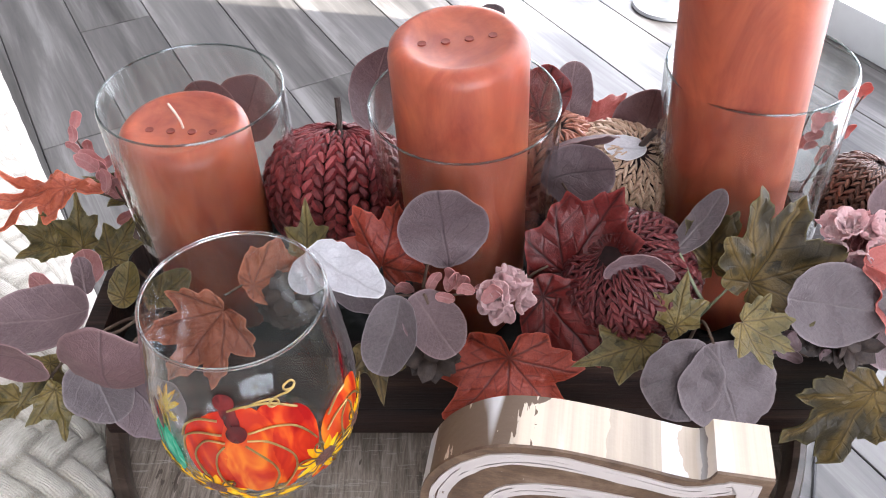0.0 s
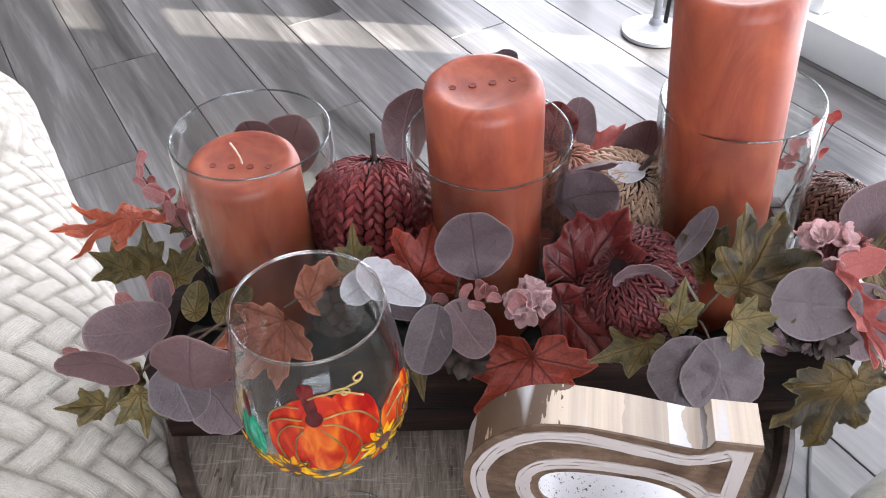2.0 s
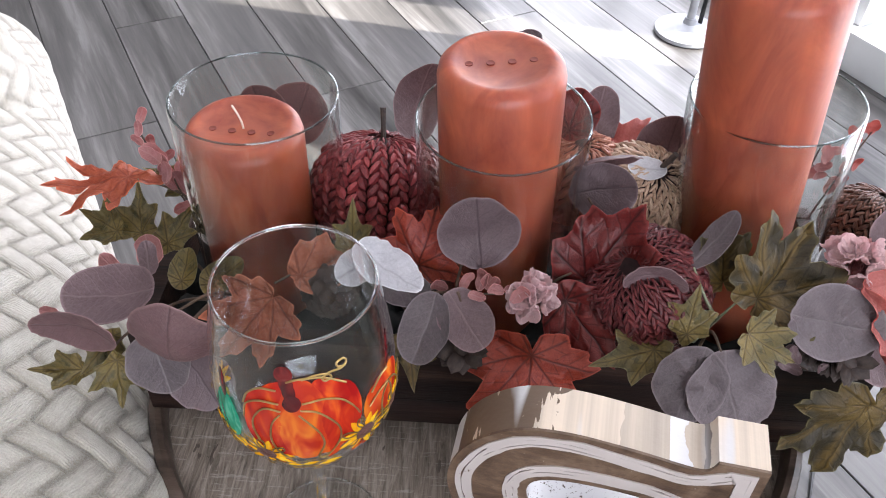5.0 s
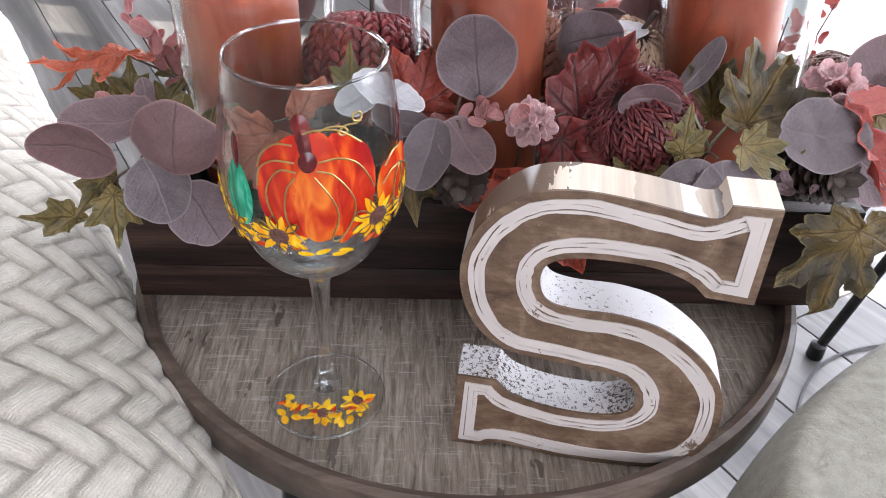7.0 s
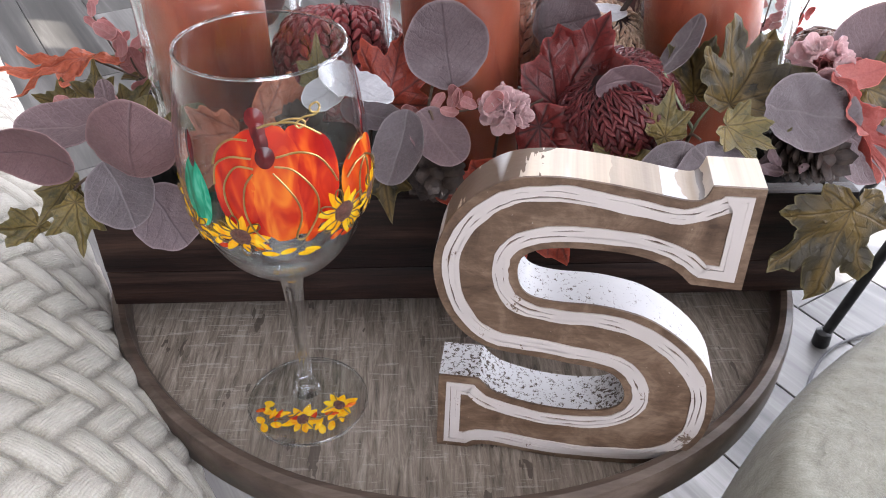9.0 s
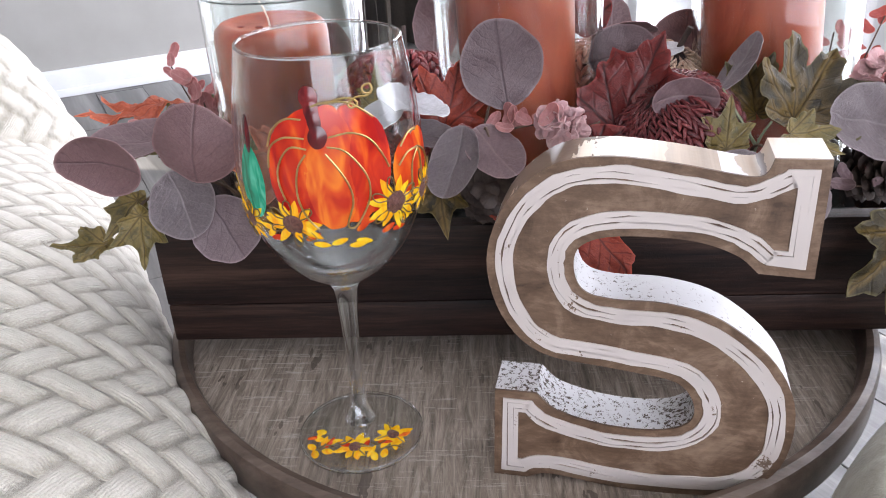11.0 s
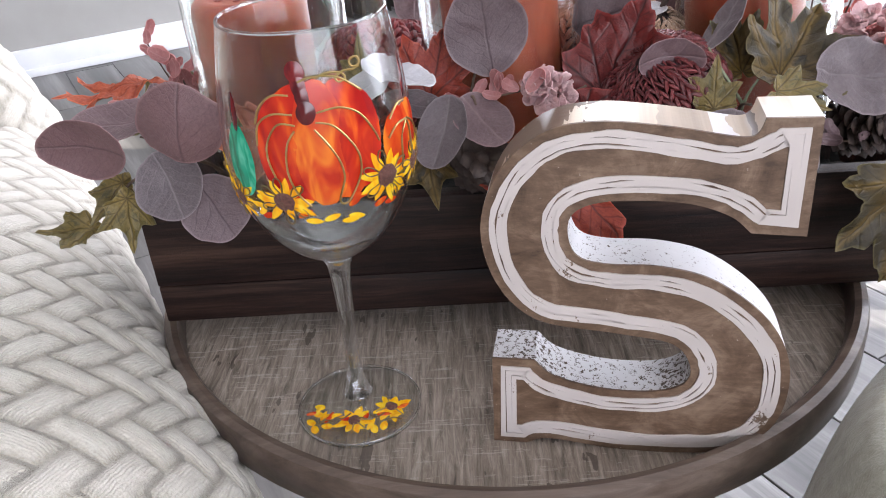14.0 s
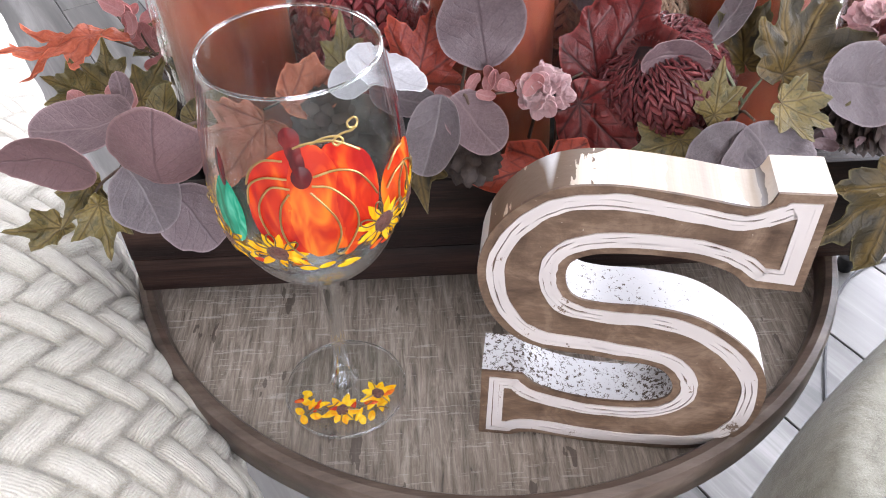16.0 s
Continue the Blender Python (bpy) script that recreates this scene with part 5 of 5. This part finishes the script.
bud_spray("small mauve silk bud sprig over the planter front", (-0.03, 0.305, 0.70), (0.03, 0.297, 0.712), 9, 0.016, "pink", 0.003, 9)

# middle of the planter
sprig("pale_leaf_spray", "pale silvery silk leaves leaning over the planter", "silk leaves", (-0.05, 0.32, 0.66), [
    ("tear", "eucpale", (-0.0540, 0.3015, 0.7230), 0.046, (0.80, -0.50, -0.15), (0.20, -0.12, 0.97), dict(width=0.98, cup=0.1, fold=0.22, crinkle=0.05)),
    ("round", "eucpale", (-0.0700, 0.3080, 0.7150), 0.028, (-0.5, -0.2, -0.5), (-0.1, -0.5, 0.85), dict(width=0.85)),
    ("oval", "eucgrey", (-0.0440, 0.3050, 0.7030), 0.036, (0.9, -0.2, -0.2), (0.1, -0.3, 0.9)),
    ("ivy", "gilt", (-0.0760, 0.3300, 0.7150), 0.044, (0.0, 0.25, 1), (0.0, -0.8, 0.6), dict(width=0.75)),
    ("ivy", "olive", (-0.0370, 0.2850, 0.6740), 0.046, (0.1, -0.5, -0.8), (0.2, -0.8, 0.5), dict(width=0.9, crinkle=0.06)),
], [[(-0.04, 0.33, 0.65), (-0.06, 0.32, 0.70), (-0.065, 0.31, 0.715)]])
sprig("eucalyptus_spray", "dusty mauve silk eucalyptus spray before the medium candle", "silk leaves", (-0.01, 0.32, 0.65), [
    ("round", "eucplum", (0.0000, 0.3160, 0.7405), 0.0500, (-0.12, 0.03, 1.0), (0.06, -0.99, 0.06), dict(cup=0.10, width=1.04)),
    ("oval", "euc", (-0.0046, 0.2868, 0.6970), 0.040, (0.55, -0.65, -0.42), (0.1, -0.55, 0.82), dict(width=1.10)),
    ("oval", "eucgrey", (-0.0275, 0.2825, 0.6920), 0.044, (-0.35, -0.7, -0.55), (-0.35, -0.65, 0.65), dict(width=1.0, fold=0.2)),
], [[(-0.01, 0.33, 0.64), (-0.012, 0.31, 0.69), (-0.008, 0.3195, 0.712), (-0.005, 0.3185, 0.719)], [(-0.012, 0.31, 0.69), (-0.010, 0.298, 0.708), (-0.008, 0.295, 0.704)]])
sprig("maple_leaf_spray", "rust orange silk maple leaves between the candles", "silk leaves", (-0.04, 0.34, 0.65), [
    ("maple", "rust", (-0.0330, 0.3330, 0.7050), 0.064, (0.25, 0.3, 0.9), (-0.15, -0.85, 0.42), dict(crinkle=0.05, fold=0.1)),
    ("maple", "copper", (-0.1250, 0.2900, 0.6930), 0.064, (-0.5, -0.2, -0.75), (0.0, -0.70, 0.7), dict(crinkle=0.06, fold=0.2)),
    ("broad", "copper", (-0.0980, 0.3180, 0.7010), 0.044, (0.7, 0.2, 0.4), (0.0, -0.60, 0.8), dict(crinkle=0.05)),
], [[(-0.05, 0.35, 0.64), (-0.045, 0.33, 0.68), (-0.036, 0.325, 0.70)], [(-0.09, 0.35, 0.64), (-0.10, 0.33, 0.69), (-0.12, 0.305, 0.70)]])
sprig("maple_leaf_spray", "crimson silk maple leaves over the planter front", "silk leaves", (0.05, 0.32, 0.65), [
    ("broad", "crimson", (0.0745, 0.3290, 0.7040), 0.088, (0.50, 0.35, 0.75), (-0.30, -0.80, 0.52), dict(width=0.78, crinkle=0.05, fold=0.16)),
    ("broad", "crimson", (0.0640, 0.3090, 0.6820), 0.066, (0.55, -0.45, -0.45), (-0.25, -0.82, 0.5), dict(width=0.85, crinkle=0.05)),
    ("maple", "rust", (0.0370, 0.2820, 0.6600), 0.098, (0.0, -0.62, -0.75), (0.0, -0.72, 0.68), dict(crinkle=0.06, curl=-0.35, fold=-0.15)),
], [[(0.05, 0.34, 0.64), (0.048, 0.325, 0.69), (0.06, 0.328, 0.70)]])
sprig("eucalyptus_spray", "slate and mauve silk leaves beside the crimson leaf", "silk leaves", (0.09, 0.35, 0.65), [
    ("round", "eucplum", (0.0790, 0.3760, 0.7290), 0.043, (0.80, -0.45, 0.40), (-0.20, -0.90, 0.30), dict(width=0.95, cup=0.2)),
    ("oval", "eucred", (0.0820, 0.3960, 0.7400), 0.048, (0.85, -0.1, -0.40), (0.25, -0.72, -0.62), dict(width=0.80, fold=0.3)),
    ("oval", "euc", (0.1040, 0.3080, 0.7210), 0.038, (0.95, 0.05, 0.15), (0.0, -0.95, -0.25), dict(width=0.88, curl=0.25)),
    ("oval", "eucgrey", (0.1400, 0.3280, 0.7325), 0.044, (0.55, 0.40, 0.62), (-0.62, -0.30, 0.72), dict(width=0.60)),
], [[(0.09, 0.36, 0.64), (0.085, 0.36, 0.70), (0.07, 0.372, 0.725)], [(0.14, 0.32, 0.65), (0.128, 0.315, 0.70), (0.132, 0.322, 0.718)], [(0.10, 0.33, 0.65), (0.11, 0.31, 0.70), (0.12, 0.302, 0.726)]])

# right end
sprig("olive_leaf_spray", "olive and gold silk maple leaves before the tall candle", "silk leaves", (0.16, 0.31, 0.65), [
    ("maple", "olive", (0.1750, 0.3150, 0.7100), 0.092, (0.55, 0.3, 0.70), (0.1, -0.75, 0.6), dict(width=0.88, fold=0.36, crinkle=0.06, curl=-0.2)),
    ("maple", "olive", (0.1500, 0.3260, 0.7120), 0.060, (-0.15, 0.4, 0.85), (-0.1, -0.80, 0.55), dict(fold=0.4, width=0.7, crinkle=0.05)),
    ("maple", "gilt", (0.1620, 0.2781, 0.7036), 0.042, (0.8, -0.4, -0.3), (0.1, -0.50, 0.85), dict(fold=0.1)),
    ("ivy", "gilt", (0.1260, 0.2900, 0.7010), 0.042, (0.1, 0.3, 0.8), (-0.1, -0.75, 0.6), dict(width=0.9, crinkle=0.05)),
    ("ivy", "gilt", (0.1030, 0.2850, 0.6790), 0.056, (-0.9, -0.2, -0.2), (-0.1, -0.60, 0.8), dict(width=0.8, crinkle=0.05)),
    ("maple", "olive", (0.2450, 0.2750, 0.6400), 0.098, (-0.12, -0.5, -0.85), (0.25, -0.86, 0.35), dict(fold=-0.35, crinkle=0.06, curl=-0.3)),
    ("maple", "olive", (0.2700, 0.3300, 0.7000), 0.060, (0.8, -0.2, -0.1), (0.1, -0.60, 0.8), dict(fold=0.3, crinkle=0.05, curl=-0.15)),
], [[(0.15, 0.33, 0.64), (0.148, 0.305, 0.69), (0.155, 0.305, 0.705)], [(0.148, 0.305, 0.69), (0.138, 0.305, 0.705), (0.128, 0.316, 0.722)], [(0.22, 0.32, 0.65), (0.232, 0.305, 0.680), (0.234, 0.295, 0.672)]], stalk_material="greenstem")
sprig("eucalyptus_spray", "slate grey round silk leaves over the planter edge", "silk leaves", (0.15, 0.30, 0.65), [
    ("round", "eucgrey", (0.1265, 0.2640, 0.6800), 0.045, (-0.30, -0.45, -0.8), (-0.05, -0.80, 0.58), dict(crinkle=0.05)),
    ("round", "eucgrey", (0.1495, 0.2610, 0.6785), 0.048, (0.25, -0.45, -0.8), (0.02, -0.78, 0.60), dict(width=1.15, crinkle=0.05)),
    ("round", "eucgrey", (0.2070, 0.2915, 0.7070), 0.058, (0.9, -0.15, -0.05), (0.1, -0.75, 0.65), dict(width=0.84, crinkle=0.05)),
    ("round", "euc", (0.2500, 0.3000, 0.6820), 0.052, (0.8, -0.2, -0.4), (0.2, -0.75, 0.6)),
    ("round", "euc", (0.2720, 0.3560, 0.7180), 0.056, (0.5, 0.2, 0.8), (-0.1, -0.85, 0.5)),
    ("round", "eucgrey", (0.2980, 0.3450, 0.6900), 0.046, (0.8, 0.1, 0.2), (-0.1, -0.75, 0.65)),
    ("bud", "crimson", (0.2180, 0.3150, 0.7080), 0.030, (0.9, 0, 0.2), (0, -0.7, 0.7)),
], [[(0.15, 0.32, 0.64), (0.142, 0.295, 0.69), (0.139, 0.268, 0.704)], [(0.18, 0.32, 0.65), (0.182, 0.312, 0.688), (0.184, 0.303, 0.698)], [(0.24, 0.36, 0.65), (0.258, 0.358, 0.68), (0.263, 0.357, 0.697)]])
sprig("coral_leaf_spray", "coral pink silk leaf drooping over the planter end", "silk leaves", (0.23, 0.32, 0.66), [
    ("fork", "coral", (0.2400, 0.2880, 0.7020), 0.078, (0.50, -0.45, -0.72), (0.15, -0.80, 0.55), dict(width=0.50, fold=0.6, crinkle=0.09, curl=-0.2)),
    ("bud", "coral", (0.2430, 0.3130, 0.7200), 0.040, (0.9, 0.1, 0.3), (0, -0.6, 0.8)),
], [[(0.225, 0.33, 0.65), (0.226, 0.315, 0.70), (0.228, 0.305, 0.722)]])

# behind the candles
sprig("eucalyptus_spray", "reddish mauve silk leaves behind the candles", "silk leaves", (0.0, 0.45, 0.65), [
    ("round", "eucred", (-0.1560, 0.4560, 0.7170), 0.040, (-0.3, 0, 0.9), (0, -0.85, 0.5)),
    ("round", "eucred", (-0.1310, 0.4580, 0.7180), 0.046, (0.3, 0, 0.9), (0, -0.85, 0.5)),
    ("oval", "euc", (-0.0440, 0.4560, 0.7350), 0.056, (0.25, 0.1, 0.9), (0.3, -0.80, 0.4), dict(width=0.9, curl=0.3)),
    ("oval", "eucdark", (0.0240, 0.4700, 0.7760), 0.032, (0.8, 0.1, 0.4), (0, -0.60, 0.8), dict(width=0.8)),
    ("oval", "euc", (0.0850, 0.4600, 0.7270), 0.046, (0.1, 0.1, 0.9), (0.2, -0.85, 0.4), dict(width=0.9)),
    ("round", "eucred", (0.1330, 0.4400, 0.7180), 0.048, (0.1, 0.0, 0.9), (-0.1, -0.9, 0.3)),
    ("maple", "coral", (0.1000, 0.4500, 0.7130), 0.066, (0.95, 0.1, 0.1), (0, -0.45, 0.9), dict(width=0.7, crinkle=0.05)),
    ("round", "crimson", (0.0630, 0.4350, 0.7450), 0.036, (0.2, 0.0, 0.9), (0, -0.9, 0.3)),
    ("oval", "eucpale", (0.1130, 0.4080, 0.7230), 0.026, (0.9, -0.1, 0.0), (0, -0.3, 0.95)),
], [[(-0.145, 0.45, 0.64), (-0.146, 0.46, 0.70), (-0.15, 0.462, 0.715)], [(-0.05, 0.45, 0.64), (-0.055, 0.46, 0.69), (-0.05, 0.458, 0.715)], [(0.03, 0.455, 0.64), (0.025, 0.47, 0.72), (0.012, 0.471, 0.775)], [(0.09, 0.45, 0.64), (0.083, 0.46, 0.69), (0.084, 0.461, 0.705)], [(0.13, 0.44, 0.64), (0.132, 0.442, 0.695)]])


# ---- flowers ----
def hydrangea(label, at, radius, n, material, seed):
    ob = thing("hydrangea_head", label, "silk flower", at)
    rng = random.Random(seed)
    for k in range(n):
        a, b = rng.uniform(0, 6.28), rng.uniform(-0.3, 1.0)
        d = Vector((math.cos(a) * math.sqrt(max(0, 1 - b * b)), math.sin(a) * math.sqrt(max(0, 1 - b * b)) - 0.35, b + 0.2)).normalized()
        c = Vector(at) + d * radius * rng.uniform(0.6, 1.0)
        turn = rng.uniform(0, 1.5)
        ref = d.orthogonal().normalized()
        for q in range(4):
            ang = turn + q * math.pi / 2
            w = ref * math.cos(ang) + d.cross(ref) * math.sin(ang)
            leaf(ob, "round", material, c + w * 0.0052, 0.0108 * rng.uniform(0.85, 1.15), w, d * 0.85 - w * 0.5, cup=0.5, crinkle=0.08, name="petal")
    stem(ob, [Vector(at) + Vector((0, 0.03, -0.05)), Vector(at) + Vector((0, 0.012, -0.02)), at])
    return ob


hydrangea("pale pink silk hydrangea head on the planter front", (0.0317, 0.3000, 0.7050), 0.0125, 8, "petal", 31)
hydrangea("dusty pink silk hydrangea head before the tall candle", (0.2270, 0.3340, 0.7140), 0.019, 12, "petal", 32)
hydrangea("dusty pink silk hydrangea head at the planter end", (0.2470, 0.3400, 0.7060), 0.015, 9, "pink", 33)


# ---- straw pumpkins and pinecones ----
def lump(bm, m, lx, ly, lz, n=6):
    """One strand of straw: a small pointed pad."""
    rows = []
    for i in range(5):
        t = -1 + 2 * i / 4
        w = math.sqrt(max(0.0, 1 - t * t)) if abs(t) < 1 else 0
        if w == 0:
            rows.append([bm.verts.new(m @ Vector((0, ly * t, 0)))])
        else:
            rows.append([bm.verts.new(m @ Vector((lx * w * math.cos(2 * math.pi * k / n), ly * t, lz * w * math.sin(2 * math.pi * k / n)))) for k in range(n)])
    for a, b in zip(rows, rows[1:]):
        for k in range(n):
            j = (k + 1) % n
            if len(a) == 1:
                bm.faces.new((a[0], b[j], b[k]))
            elif len(b) == 1:
                bm.faces.new((a[k], a[j], b[0]))
            else:
                bm.faces.new((a[k], a[j], b[j], b[k]))


def straw_pumpkin(label, at, radius, tall, material, braids, steps, axis=(0, 0, 1), seed=0, stalk=True, loose=0.0):
    ob = thing("straw_pumpkin", label, "decorative pumpkin", at)
    ob.matrix_basis = lean_matrix(at, Vector(at) + Vector(axis)) @ Matrix.Rotation(seed, 4, "Z")
    rng = random.Random(seed)
    # The core's dark colour paints the shade seen between the strands.
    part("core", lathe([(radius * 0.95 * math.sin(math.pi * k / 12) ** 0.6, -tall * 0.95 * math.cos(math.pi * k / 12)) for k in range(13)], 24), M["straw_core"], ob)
    bm = bmesh.new()
    for b in range(braids):
        spin = Matrix.Rotation(2 * math.pi * b / braids, 4, "Z")
        wide = math.pi * radius / braids
        for s in range(steps):
            for side in (-1, 1):
                th = math.pi * (0.012 + 0.976 * (s + 0.5 * (side > 0)) / steps)
                rr = math.sin(th) ** 0.6
                p = Vector((radius * rr, 0, -tall * math.cos(th)))
                nrm = Vector((math.sin(th) * tall, 0, -math.cos(th) * radius)).normalized()
                tang = Vector((nrm.z, 0, -nrm.x)) * -1
                cross = Vector((0, 1, 0))
                sc = max(0.16, rr)
                y = (tang * 0.80 - cross * side * 0.60 * sc + cross * rng.uniform(-loose, loose) + nrm * rng.uniform(-0.3, 0.5) * loose).normalized()
                x = y.cross(nrm).normalized()
                z = x.cross(y)
                m = Matrix((x, y, z)).transposed().to_4x4()
                m.translation = p + cross * side * wide * 0.46 * sc + nrm * (0.0010 + 0.0016 * rng.random())
                ln = math.pi * tall / steps * 0.62
                lump(bm, spin @ m, wide * 0.50 * sc, ln * rng.uniform(1.05, 1.45), wide * rng.uniform(0.45, 0.7) * sc)
    tagged(part("braided_straw", bm, M[material], ob), kind="stuff")
    if stalk:
        part("stalk", tube([(0, 0, tall * 0.8), (0.001, 0, tall * 1.1), (0.0, 0.001, tall * 1.0 + 0.022)], [0.0022, 0.0019, 0.0021], 8), M["cone"], ob, "dark twig stalk")
    return ob


straw_pumpkin("burgundy braided straw pumpkin between the candles", (-0.0685, 0.4180, 0.6840), 0.0440, 0.0370, "braid", 20, 15, (0.03, 0.40, 0.9), 1, loose=0.10)
straw_pumpkin("burgundy straw pumpkin lying behind the crimson leaf", (0.1090, 0.3300, 0.6870), 0.0370, 0.0340, "darkbraid", 28, 17, (-0.45, -0.25, 0.80), 2, False, loose=0.32)
straw_pumpkin("tan braided straw pumpkin behind the planter leaves", (0.1120, 0.4180, 0.6870), 0.0370, 0.0330, "tanbraid", 22, 14, (0.3, -0.2, 0.9), 3)
straw_pumpkin("orange braided straw pumpkin behind the medium candle", (0.0720, 0.4300, 0.6950), 0.0300, 0.0280, "orangebraid", 16, 10, seed=4, stalk=False)
straw_pumpkin("brown woven straw pumpkin at the planter end", (0.2760, 0.4140, 0.6790), 0.0260, 0.0235, "brownbraid", 22, 13, (0.3, 0.1, 0.9), 5, False)


def pinecone(label, at, radius, axis, seed):
    ob = thing("pinecone", label, "pinecone", at)
    ob.matrix_basis = lean_matrix(at, Vector(at) + Vector(axis))
    rng = random.Random(seed)
    part("core", lathe([(0, -radius * 1.2), (radius * 0.5, -radius * 0.9), (radius * 0.6, 0), (radius * 0.35, radius * 0.9), (0, radius * 1.3)], 12), M["cone"], ob)
    for k in range(64):
        t = k / 63
        az, z = k * 2.39996, radius * (-1.1 + 2.3 * t)
        r = radius * (1.0 - 0.9 * abs(t - 0.35) ** 1.5)
        d = Vector((math.cos(az), math.sin(az), 0.35 + 0.5 * t)).normalized()
        y = d
        x = Vector((-math.sin(az), math.cos(az), 0))
        zz = x.cross(y)
        m = Matrix((x, y, zz)).transposed().to_4x4()
        m.translation = Vector((math.cos(az) * r * 0.62, math.sin(az) * r * 0.62, z))
        bm = bmesh.new()
        lump(bm, m, radius * 0.26, radius * 0.42, radius * 0.09)
        part("scale", bm, M["cone"], ob)
    return ob


pinecone("small dark brown pinecone on the planter front edge", (-0.008, 0.300, 0.668), 0.021, (0.1, -0.8, 0.4), 1)
pinecone("small dark brown pinecone behind the rust leaf", (-0.090, 0.322, 0.680), 0.020, (0.2, -0.6, 0.7), 2)
pinecone("small dark brown pinecone at the planter end", (0.222, 0.305, 0.672), 0.020, (0.2, -0.8, 0.3), 3)

# ---- floor planks ----
PLANK_W, PLANK_L = 0.176, 1.22
plank_meshes = {}


def plank(x, y0, y1):
    """One plank of the floor, sharing its mesh with the others of its length."""
    key = round(y1 - y0, 3)
    if key not in plank_meshes:
        bm = box_bm(-PLANK_W / 2 + 0.0012, PLANK_W / 2 - 0.0012, -key / 2 + 0.0012, key / 2 - 0.0012, -0.004, 0.0)
        top = [e for e in bm.edges if all(v.co.z > -0.001 for v in e.verts)]
        bmesh.ops.bevel(bm, geom=top, offset=0.0012, segments=1, affect="EDGES")
        me = bpy.data.meshes.new("plank")
        bmesh.ops.recalc_face_normals(bm, faces=bm.faces)
        bm.to_mesh(me)
        bm.free()
        me.materials.append(M["plank"])
        plank_meshes[key] = me
    ob = new("plank", plank_meshes[key])
    ob.parent = floor_base
    ob.location = (x, (y0 + y1) / 2, 0)


for i in range(29):
    x = 0.033 - PLANK_W * i
    start = -0.01 - (0.0 if i % 3 == 0 else 0.407 if i % 3 == 1 else 0.814) - 0.05 * (i % 4)
    edges = [-0.012] + [start - PLANK_L * k for k in range(6)] + [-6.04]
    edges = sorted({round(e, 3) for e in edges if -6.05 < e < -0.011})
    for a, b in zip(edges, edges[1:]):
        if b - a > 0.03:
            plank(x, a, b)
